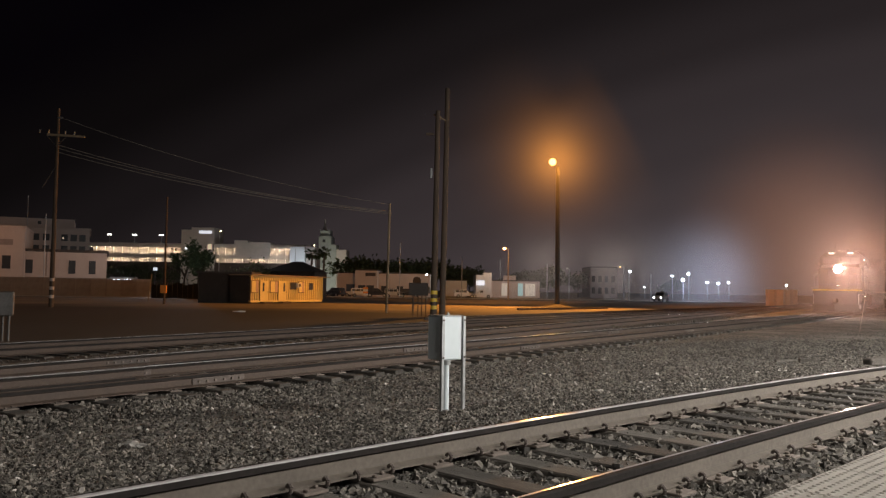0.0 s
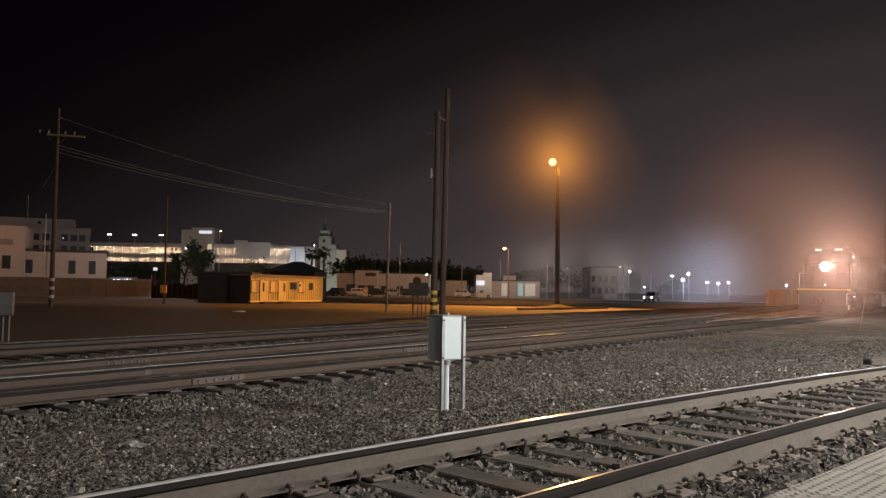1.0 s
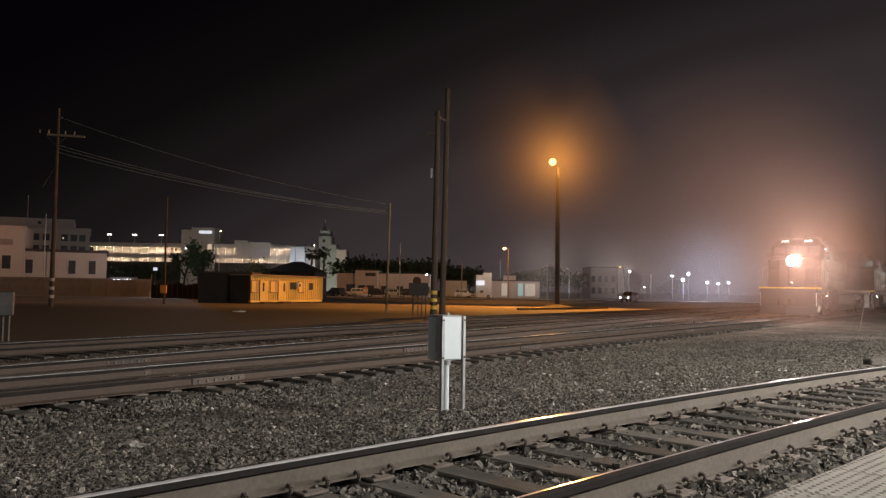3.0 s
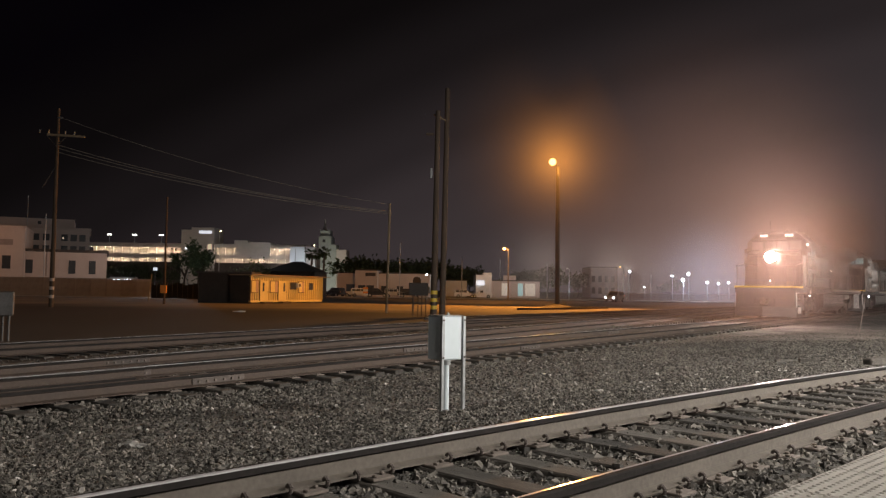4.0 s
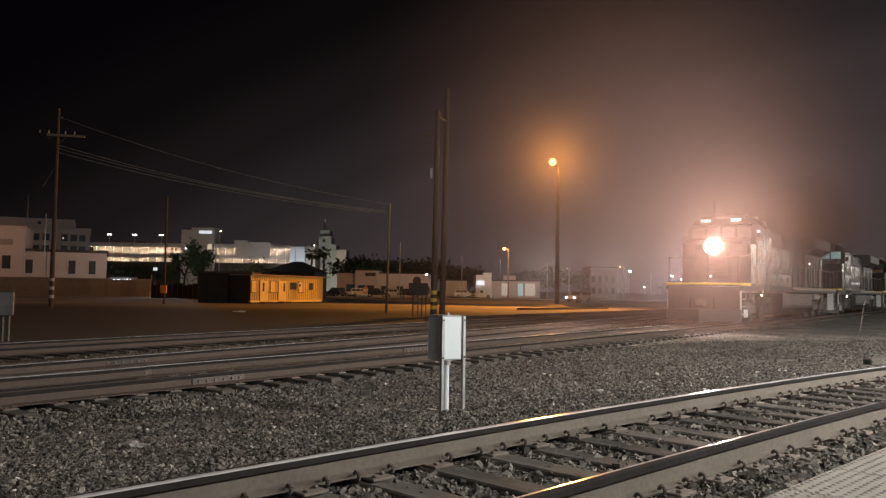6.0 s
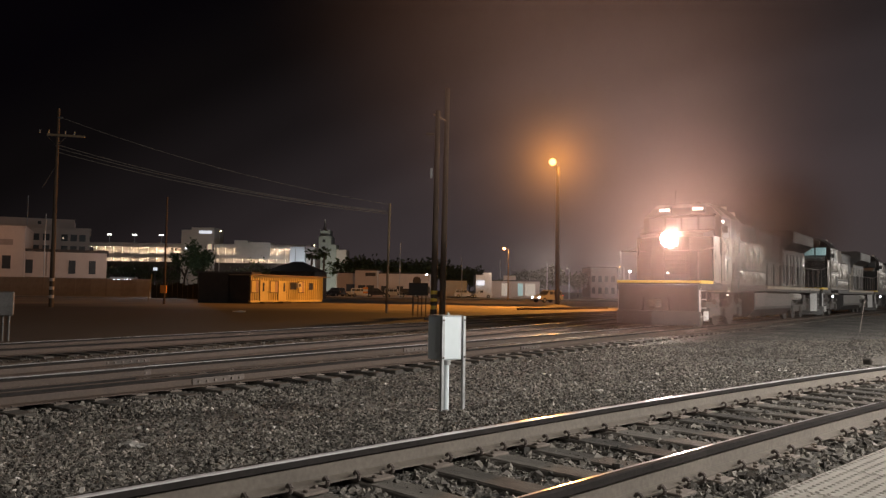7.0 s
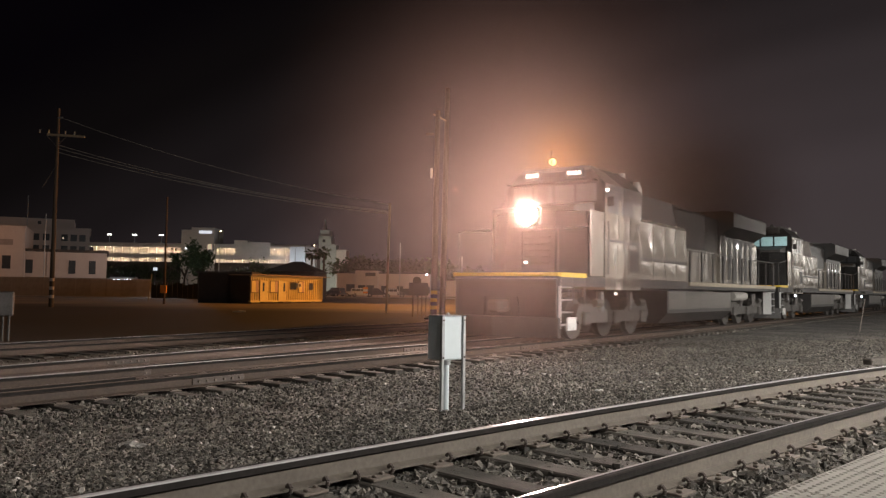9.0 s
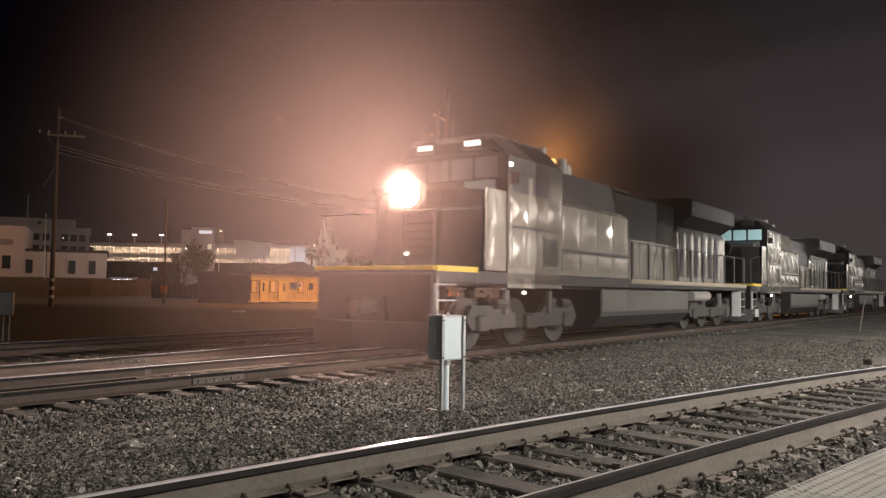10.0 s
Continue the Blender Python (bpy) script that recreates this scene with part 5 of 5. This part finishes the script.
s = store("low_store", "long dim single-storey store across the street", -14.15, -2.82, 172.0, 4.7, "stucco")
windows_row(s, 172.0, tuple(-12.67 + 3.4 * i for i in range(4)), 0.8, 2.3, 1.4)
s = store("low_store", "white low canopy building in the distance", 0.44, 6.17, 200.0, 3.73, "car_white", 8)
s = store("corner_store", "white corner store with lit front window", 7.83, 11.27, 185.0, 4.96, "car_white")
part("tall_front", box(9.5, 11.47, 184.6, 190, 0, 5.5 + 0.3), M["car_white"], s)
part("lit_window", box(7.92, 9.76, 184.4, 184.5, 2.56 + 0.3, 3.62 + 0.3), M["glow_bay_white"], s, "brightly lit shop window")
s = store("low_store", "pale flat store with bluish lit shopfronts", 11.4, 22.91, 186.0, 3.6, "stucco")
for a, b, mm in ((13.92, 15.37, "glow_dim"), (17.76, 18.95, "glow_teal"), (19.48, 21.86, "glow_dim")):
    part("shopfront", box(a, b, 185.85, 185.95, 0.5, 3.4), M[mm], s)
part("roof_sign", box(14.37, 17.27, 186, 187, 3.73 + 0.3, 4.93 + 0.3), M["stucco"], s)
s = store("brick_block", "dim two-storey block far along the street", 43.16, 50.9, 230.0, 8.5, "stucco")
windows_row(s, 230.0, tuple(43.98 + 1.9 * i for i in range(4)), 4.6, 6.4, 1.0, "roof_dark")
windows_row(s, 230.0, tuple(43.98 + 1.9 * i for i in range(4)), 1.2, 3.0, 1.0, "roof_dark")

# pale strip of road beyond the yard
bm = box(-220, 260, 0, 9, -0.02, 0.0)
tagged(part("road", bm, M["asphalt"], at=pose(0, 140.0, -0.325)), "dark asphalt street beyond the yard", "road", kind="structure")
bm = box(-220, 260, 0, 0.3, 0, 0.16, bevel=0.02)
tagged(part("kerb", bm, M["concrete"], at=pose(0, 149.02, -0.34)), "pale concrete kerb along the street", "kerb", kind="structure")

street_lamp(10.94, 131.5, 8.5, -0.72, "glow_sodium", 0.28, mat="pale_wood", label="wooden street lamp with glowing orange head")
for x, y, h, arm, gm, size in ((-3.53 + 1.0, 165.0, 4.74, -0.8, "glow_led", 0.35), (43.68 , 190.0, 7.7, -0.9, "glow_sodium", 0.34),
                               (37.81, 160.0, 5.79, 0.2, "glow_led", 0.42), (29.68, 185.0, 6.96, -0.5, "glow_dim", 0.3),
                               (-54.98, 170.0, 9.74, -0.5, "glow_led", 0.3), (-53.97, 190.0, 14.96, 0.2, "glow_warm", 0.3),
                               (-32.05, 200.0, 12.42, -0.7, "glow_warm", 0.25)):
    street_lamp(x, y, h, arm, gm, size)
for x, y, h, size in ((61.21, 210.0, 6.17, 0.45), (51.86, 170.0, 4.41, 0.6), (62.44, 200.0, 6.42, 0.6),
                      (73.89, 220.0, 4.65, 0.5), (77.04, 220.0, 4.38, 0.5), (79.88, 220.0, 4.73, 0.55),
                      (82.86, 190.0, 3.77, 0.4), (61.53, 240.0, 3.32, 0.35)):
    street_lamp(x, y, h, -0.1, "glow_led", size, label="floodlight on a post with glaring white head")
lamp("flood_light", "POINT", (54.82, 168.5, 4.89), 9000.0, (0.74, 0.80, 1.0), 0.1)
# added veil that stands in for the glow round the floodlights
flood_glow_veil = part("lamp_glow_veil", disc(18.0), thin_veil("flood_glow_veil", 0.19, 18.0, (0.9, 0.92, 1.0), 0.1), at=pose(52.5, 156.0, 4.56))
# added lamps light these veils from behind, for the haze over the street
for x, z in ((35.04, 3.5), (20.54, 3.0)):
    lamp("street_light", "POINT", (x, 163.0, 7.0), 1300.0, (1.0, 0.84, 0.74), 0.1)
    tagged(part("street_haze", disc(19.0), thin_veil("street_haze", 0.11, 19.0, (0.95, 0.9, 0.88)), at=pose(x, 157.0, z)), "thin night haze lying over the street", "haze", kind="stuff")
tagged(flood_glow_veil, "thin veil standing in for the glow round the floodlights", "haze", kind="stuff")
for px, y, h in ((52.85, 200.0, 6.29), (3.66, 150.0, 7.75), (21.2, 160.0, 6.93), (-74.12, 140.0, 17.23),
                 (-42.61, 150.0, 12.39), (-26.24, 140.0, 8.31), (-8.15, 150.0, 10.17), (-59.68, 118.0, 11.94), (13.89, 190.0, 8.8)):
    pole("utility_pole", "thin pale pole across the yard", (px, y), h + 0.3, 0.09, 0.06, mat="galv")

# storage containers beyond the tracks
for k, (a, b, mm) in enumerate(((46.36, 47.16, "bin_tan"), (47.49, 48.38, "bin_tan"), (48.79, 49.36, "tank"), (49.77, 50.41, "tank"))):
    t = thing("storage_bin", "upright storage bin beside the tracks, " + ("tan" if mm == "bin_tan" else "grey"), "container", pose(a, 112.0, -0.33), group="bins beyond the tracks")
    part("body", box(0, b - a, 0, 1.2, 0, 2.25, bevel=0.02), M[mm], t)
    part("lid", box(-0.03, b - a + 0.03, -0.03, 1.23, 2.251, 2.33), M[mm], t)
    for i in range(3):
        x = (b - a) * (i + 0.5) / 3
        part("rib", box(x - 0.03, x + 0.03, -0.03, -0.002, 0.1, 2.15), M[mm], t)


# ---------------- vehicles ----------------
def vehicle(name, label, paint, at, lights=False, pickup=False, category="car"):
    """x forwards, on its wheels; an estate-shaped car or a pickup."""
    t = thing(name, label, category, at)
    L, W = 4.7, 0.9
    bm = bmesh.new()
    add_prism(bm, [(-2.35, 0.42), (-2.38, 0.75), (-2.3, 1.05), (0.95, 1.08), (2.1, 0.95), (2.34, 0.75), (2.33, 0.42)], -W, W, axis="y")
    bmesh.ops.bevel(bm, geom=bm.edges[:], offset=0.05, segments=2, affect="EDGES")
    part("body", bm, M[paint], t)
    rear = -0.55 if pickup else -2.2
    bm = bmesh.new()
    add_prism(bm, [(rear, 1.06), (rear + 0.15, 1.72), (0.2, 1.74), (0.95, 1.07)], -W + 0.1, W - 0.1, axis="y")
    bmesh.ops.bevel(bm, geom=bm.edges[:], offset=0.05, segments=2, affect="EDGES")
    cabin = part("cabin", bm, M[paint], t)
    for s in (-1, 1):
        a, b = sorted((s * (W - 0.105), s * (W - 0.09)))
        spans = ((-0.35, 0.3),) if pickup else ((-2.0, -1.25), (-1.15, -0.4), (-0.3, 0.35))
        for p, q in spans:
            part("side_window", box(p, q, a, b, 1.14, 1.6), M["window"], cabin)
        for x in (-1.45, 1.45):
            w = part("wheel", tube((x, s * (W - 0.2), 0.36), (x, s * (W + 0.01), 0.36), 0.36, n=20), M["rubber"], t)
            part("rim", tube((x, s * (W + 0.012), 0.36), (x, s * (W + 0.022), 0.36), 0.21, n=14), M["galv"], w)
        part("headlight", add_ball(bmesh.new(), (2.33, s * 0.68, 0.74), 0.11 if lights else 0.09, 10), M["glow_led"] if lights else M["galv"], t)
        part("tail_light", box(-2.4, -2.36, s * 0.72 - 0.08, s * 0.72 + 0.08, 0.82, 1.08), M["glow_red"] if lights else M["rust_red"], t)
        part("mirror", box(0.55, 0.68, s * 0.9, s * 1.04, 1.08, 1.22), M[paint], t)
    bm = bmesh.new()
    add_prism(bm, [(0.27, 1.66), (0.94, 1.12), (0.96, 1.13), (0.29, 1.68)], -W + 0.2, W - 0.2, axis="y")
    part("windscreen", bm, M["window"], cabin)
    part("bumper", box(2.3, 2.42, -W, W, 0.42, 0.58, bevel=0.03), M["steel"], t)
    part("bumper", box(-2.45, -2.34, -W, W, 0.42, 0.58, bevel=0.03), M["steel"], t)
    if not pickup:
        part("roof_rack", box(-1.8, 0.0, -0.6, 0.6, 1.75, 1.78), M["black_paint"], cabin)
    return t


SUV = vehicle("estate_car", "sand-coloured boxy estate car with lit headlights", "car_sand", pose(41.5, 150, -0.3), lights=True)
for x, y, turn, paint, pick, lab in ((-20.77, 152.0, 140, "car_dark", False, "dark parked car across the street"), (-19.97, 156.0, 170, "car_white", True, "white pickup truck parked across the street"),
                                     (-16.16, 158.0, 10, "car_white", False, "white parked car by the stores"), (-12.99, 158.0, 0, "car_dark", False, "dark parked car by the stores"),
                                     (-9.38, 158.0, 0, "car_white", False, "pale parked car by the stores"), (-6.66, 158.0, 0, "car_dark", False, "dark parked car by the stores"),
                                     (4.82, 168.0, 0, "car_white", False, "white parked car by the low canopy building"), (8.31, 168.0, 180, "car_white", True, "white pickup parked by the corner store")):
    vehicle("parked_car", lab, paint, pose(x, y, -0.3, 0, 0, turn), pickup=pick)


for x, y, turn, paint in ((-42.76, 124.0, 240, "car_white"), (-36.27, 121.0, 215, "car_white")):
    vehicle("parked_car", "white vehicle parked under a white street lamp", paint, pose(x, y, -0.3, 0, 0, turn), pickup=False)
t = thing("slatted_fence", "dark slatted yard fence beside the shed", "fence", pose(0, 0, -0.33))
for k in range(12):
    a, b = -36.85, -28.98
    x = a + (b - a) * k / 12
    part("panel", box(x + 0.03, x + (b - a) / 12 - 0.03, 100.0, 100.06, 0.05, 1.75 + 0.12 * (k % 3), bevel=0.01), M["black_paint"], t)
    part("post", tube((x, 100.03, 0), (x, 100.03, 2.1), 0.045), M["steel"], t)
p = thing("leaning_stake", "thin pale leaning stake beside the fence", "stake", pose(-32.25, 86.56, -0.33))
part("stake", tube((0, 0, -0.1), (0.35, 0, 2.9), 0.06, 0.05), M["pale_wood"], p)
p = thing("lit_sign", "small glowing white sign on a post", "sign", pose(-54.73, 150.0, -0.3))
part("post", tube((0, 0, 0), (0, 0, 5.0), 0.08), M["steel"], p)
part("panel", box(-0.3, 0.45, -0.08, 0.0, 4.55, 5.1, bevel=0.02), M["glow_bay_white"], p)
p = thing("lit_canopy", "low canopy with bright white lights", "canopy", pose(-66.82, 165.0, -0.3))
part("roof", box(-2.6, 2.6, -0.4, 2.0, 3.0, 3.4, bevel=0.03), M["stucco"], p)
part("wall", box(-2.6, 2.6, 2.0, 2.2, 0.0, 3.0), M["car_white"], p)
for x in (-2.5, 2.5):
    part("post", tube((x, -0.3, 0), (x, -0.3, 3.0), 0.08), M["steel"], p)
for x in (-1.8, -0.9, 0.0, 0.9, 1.8):
    part("light", box(x - 0.3, x + 0.3, -0.36, -0.2, 2.86, 2.99), M["glow_led"], p)
part("green_light", add_ball(bmesh.new(), (-3.0, -0.3, 2.6), 0.14, 8), M["glow_green"], p)
lamp("street_light", "POINT", (-37.76, 116.0, 5.5), 2600.0, (0.85, 0.92, 1.0), 0.2)


def barricade(x, y):
    t = thing("barricade", "orange and white striped barricade by the street", "barricade", pose(x, y, -0.3))
    for k in range(4):
        part("board", box(-0.45, 0.45, -0.03, 0.03, 0.35 + 0.4 * k, 0.72 + 0.4 * k, bevel=0.01), M["signal_orange"] if k % 2 else M["car_white"], t, "orange board" if k % 2 else "white board")
    for s in (-0.4, 0.4):
        part("leg", tube((s, 0.1, 0.0), (s, 0.1, 2.0), 0.04), M["steel"], t)


barricade(-14.6, 149.8)
t = thing("round_sign", "dark round sign on a post across the street", "sign", pose(-4.9, 151.0, -0.3))
part("post", tube((0, 0, 0), (0, 0, 3.4), 0.06), M["steel"], t)
part("panel", add_tube(bmesh.new(), (0, -0.06, 3.3), (0, -0.02, 3.3), 0.8, n=20), M["roof_dark"], t)


# ---------------- trees ----------------
def tree(x, y, height, spread, seed, leaves=900, label="dark leafy street tree", low=0.3, coarse=1.0):
    rng = random.Random(seed)
    t = thing("tree", label, "tree", pose(x, y, -0.3))
    bm = tube((0, 0, 0), (0.1, 0, height * 0.5), height * 0.03, height * 0.018)
    tips = []
    for k in range(7):
        a = k * 0.9 + rng.random()
        q = Vector((math.cos(a) * spread * rng.uniform(0.4, 0.75), math.sin(a) * spread * rng.uniform(0.4, 0.75), height * rng.uniform(0.5, 0.88)))
        add_tube(bm, (0.05, 0, height * rng.uniform(low, 0.48)), q, height * 0.012, height * 0.004, n=6)
        tips.append(q)
    part("trunk", bm, M["bark"], t)
    verts, faces = [], []
    for k in range(leaves):
        c = rng.choice(tips) + Vector((rng.gauss(0, spread * 0.24), rng.gauss(0, spread * 0.24), rng.gauss(0, height * 0.09)))
        s = height * rng.uniform(0.018, 0.04) * coarse
        a, b = Vector((rng.gauss(0, 1), rng.gauss(0, 1), rng.gauss(0, 1))).normalized(), Vector((rng.gauss(0, 1), rng.gauss(0, 1), rng.gauss(0, 1))).normalized()
        i = len(verts)
        verts += [c - a * s, c + b * s * 0.6, c + a * s, c - b * s * 0.6]
        faces.append((i, i + 1, i + 2, i + 3))
    me = bpy.data.meshes.new("crown")
    me.from_pydata([tuple(v) for v in verts], [], faces)
    me.materials.append(M["leaf"])
    part("crown", me, None, t)


def palm(x, y, height, seed):
    rng = random.Random(seed)
    t = thing("palm_tree", "tall fan palm beside the tower", "tree", pose(x, y, -0.3))
    part("trunk", tube((0, 0, 0), (0.2, 0, height), 0.3, 0.2), M["bark"], t)
    bm = bmesh.new()
    for k in range(34):
        a, e = rng.uniform(0, 6.283), rng.uniform(-0.9, 1.1)
        d = Vector((math.cos(a) * math.cos(e), math.sin(a) * math.cos(e), math.sin(e)))
        side = d.cross(Vector((0, 0, 1))).normalized()
        p = Vector((0.2, 0, height))
        r = rng.uniform(1.3, 2.1)
        vs = [bm.verts.new(p + d * r * 0.25), bm.verts.new(p + d * r * 0.8 + side * 0.45), bm.verts.new(p + d * r + Vector((0, 0, -0.5))), bm.verts.new(p + d * r * 0.8 - side * 0.45)]
        bm.faces.new(vs)
    part("crown", bm, M["leaf"], t)


tree(-43.37, 140.0, 9.28, 2.4, 21, 2400, "leafy street tree before the garage")
tree(-49.15, 150.0, 8.3, 3.0, 22, 900)
tree(-26.92, 112.0, 5.76, 3.4, 28, 1400, "dark round-crowned tree behind the container", 0.2)
tree(-63.51, 165.0, 6.99, 4.5, 23, 1800)
tree(-69.47, 168.0, 6.06, 4.0, 27, 1500)
tree(-56.44, 160.0, 5.96, 3.6, 29, 1500)
palm(-30.13, 180.0, 9.48, 24)
palm(-27.6, 182.0, 10.0, 25)
for k, (px, h, sp) in enumerate(((-23.52, 10.66, 9), (-19.83, 9.4, 7), (-7.89, 10.22, 8), (4.46, 9.4, 7), (7.92, 8.61, 6),
                                 (25.27, 7.8, 7), (31.29, 9.26, 6), (40.74, 7.33, 6), (69.09, 5.49, 4))):
    tree(px, 230.0 + k, h, sp, 40 + k, 2200, "dark distant tree behind the stores", 0.2, 1.8)


# ---------------- litter, weeds, timber ----------------
def weed(x, y, z, size, seed):
    rng = random.Random(seed)
    verts, faces = [], []
    for k in range(70):
        a, e = rng.uniform(0, 6.283), rng.uniform(0.2, 1.4)
        d = Vector((math.cos(a) * math.cos(e), math.sin(a) * math.cos(e), math.sin(e) * 0.8)) * size * rng.uniform(0.5, 1.0)
        b = Vector((rng.gauss(0, 0.25), rng.gauss(0, 0.25), 0)) * size
        s = Vector((-d.y, d.x, 0)).normalized() * size * 0.07
        i = len(verts)
        verts += [b - s, b + s, b + d * 0.6 + s * 0.8, b + d]
        faces.append((i, i + 1, i + 2, i + 3))
    t = thing("weed_clump", "dark dry weed clump growing between the rails", "weed", pose(x, y, z), group="weeds on the track")
    me = bpy.data.meshes.new("leaves")
    me.from_pydata([tuple(v) for v in verts], [], faces)
    me.materials.append(M["leaf"])
    part("leaves", me, None, t)


for k, (x, y, sz) in enumerate(((4.19, 31.56, 0.34), (4.03, 28.11, 0.3), (4.52, 29.02, 0.26), (5.07, 29.58, 0.32),
                                (6.96, 32.38, 0.36), (5.36, 32.91, 0.25), (2.47, 28.07, 0.2))):
    weed(x, y, -0.3, sz, 60 + k)


def crumple(name, label, category, x, y, size, mat, seed, flat=0.3):
    rng = random.Random(seed)
    bm = bmesh.new()
    bmesh.ops.create_icosphere(bm, subdivisions=2, radius=size)
    for v in bm.verts:
        k = 1 + rng.uniform(-0.45, 0.45)
        v.co = Vector((v.co.x * k * 1.4, v.co.y * k, v.co.z * k * flat))
    z = ground_height(x, y).item() + size * flat * 0.5
    tagged(part(name, bm, M[mat], at=pose(x, y, z, 0, 0, rng.uniform(0, 180))), label, category)


crumple("paper_litter", "crumpled white paper lying on the ballast", "litter", 2.14, 10.67, 0.045, "car_white", 81, 0.5)
crumple("paper_litter", "torn white paper scrap beside the ties", "litter", 1.82, 14.26, 0.035, "car_white", 82, 0.4)
crumple("paper_litter", "pale scrap lying beside the main line", "litter", 2.7, 20.34, 0.12, "stucco", 83, 0.15)
for k, (x, y, size) in enumerate(((-2.7, 6.96, 0.05), (-2.83, 7.08, 0.03), (-2.56, 6.82, 0.035))):
    crumple("plastic_litter", "torn grey plastic scrap half buried in ballast", "litter", x, y, size, "tank", 84 + 10 * k, 0.8)
crumple("plastic_litter", "pale plastic cup scrap under the relay case", "litter", -0.1, 8.96, 0.05, "stucco", 85, 0.4)
crumple("paper_litter", "small white scrap near the fence line", "litter", -13.06, 51.1, 0.3, "car_white", 86, 0.2)
for x, y, length, turn, r0 in ((7.52, 17.33, 0.55, 20, 0.03), (7.94, 17.12, 0.4, -10, 0.05)):
    k = thing("timber_offcut", "weathered timber offcut lying on the dirt", "timber", pose(x, y, ground_height(x, y).item() + r0 * 0.6, 0, 0, turn))
    part("timber", box(-length / 2, length / 2, -r0, r0, -r0, r0, bevel=0.008), M["tie"], k)
k = thing("old_tie", "dark old railway tie lying on the gravel bank", "timber", pose(7.67, 14.28, -0.07, 0, -5, 16))
part("timber", box(0.0, 1.7, -0.11, 0.11, 0.0, 0.17, bevel=0.025), M["tie"], k)
k = thing("marker_stake", "thin leaning marker stake beside the main line", "stake", pose(17.12, 32.43, -0.25))
part("stake", tube((0, 0, 0), (0.35, 0.2, 1.35), 0.016, 0.012), M["fence"], k)


# ---------------- what moves ----------------
def motions():
    place0 = on_line(0, LINE_MID)
    turn = 90 - TRACK_TURN
    # headlight's place along the line, time by time
    rows = [(0.0, 64.15), (4.0, 43.65), (8.0, 23.08), (9.0, 17.84), (9.5, 15.31), (10.0, 12.87)]
    for unit, behind, wheels in TRAIN:
        walk(unit, [(t, Matrix.Translation(on_line(u + behind, LINE_MID)) @ pose(0, 0, 0, 0, 0, turn)) for t, u in rows])
        for ws, x in wheels:
            walk(ws, [(k * 0.1, pose(x, 0, 0.533, 0, -55.3 * k, 0)) for k in range(101)])
    for h, off in GLOW_VEILS:
        walk(h, [(t, Matrix.Translation(on_line(u, LINE_MID, 3.2) + off)) for t, u in rows])
    # the wide glow veil leads the train, then lifts out of view
    bank = [(0.0, 55.0, 3.6), (4.0, 34.6, 3.8), (6.0, 25.0, 5.5), (7.2, 20.5, 12.5), (8.0, 18.0, 19.0), (10.0, 14.0, 36.0)]
    walk(GLOW_BANK, [(t, Matrix.Translation(on_line(u, LINE_MID, z))) for t, u, z in bank])
    for h, x, z, gap in SMOKE_VEILS:
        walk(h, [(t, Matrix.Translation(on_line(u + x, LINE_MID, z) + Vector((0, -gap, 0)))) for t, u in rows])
    way = [(0.0, 41.5, 150.0), (2.5, 33.4, 136.6), (4.0, 27.9, 127.8), (5.5, 22.2, 119.0), (7.0, 14.9, 112.0), (7.5, 11.7, 110.5), (8.0, 8.9, 111.0), (8.4, 6.9, 113.5), (8.8, 5.2, 117.0), (10.0, 1.0, 128.0)]
    out = []
    for i, (t, x, y) in enumerate(way):
        a, b = way[max(i - 1, 0)], way[min(i + 1, len(way) - 1)]
        out.append((t, pose(x, y, -0.3, 0, 0, math.degrees(math.atan2(b[2] - a[2], b[1] - a[1])) % 360)))
    walk(SUV, out)


motions()
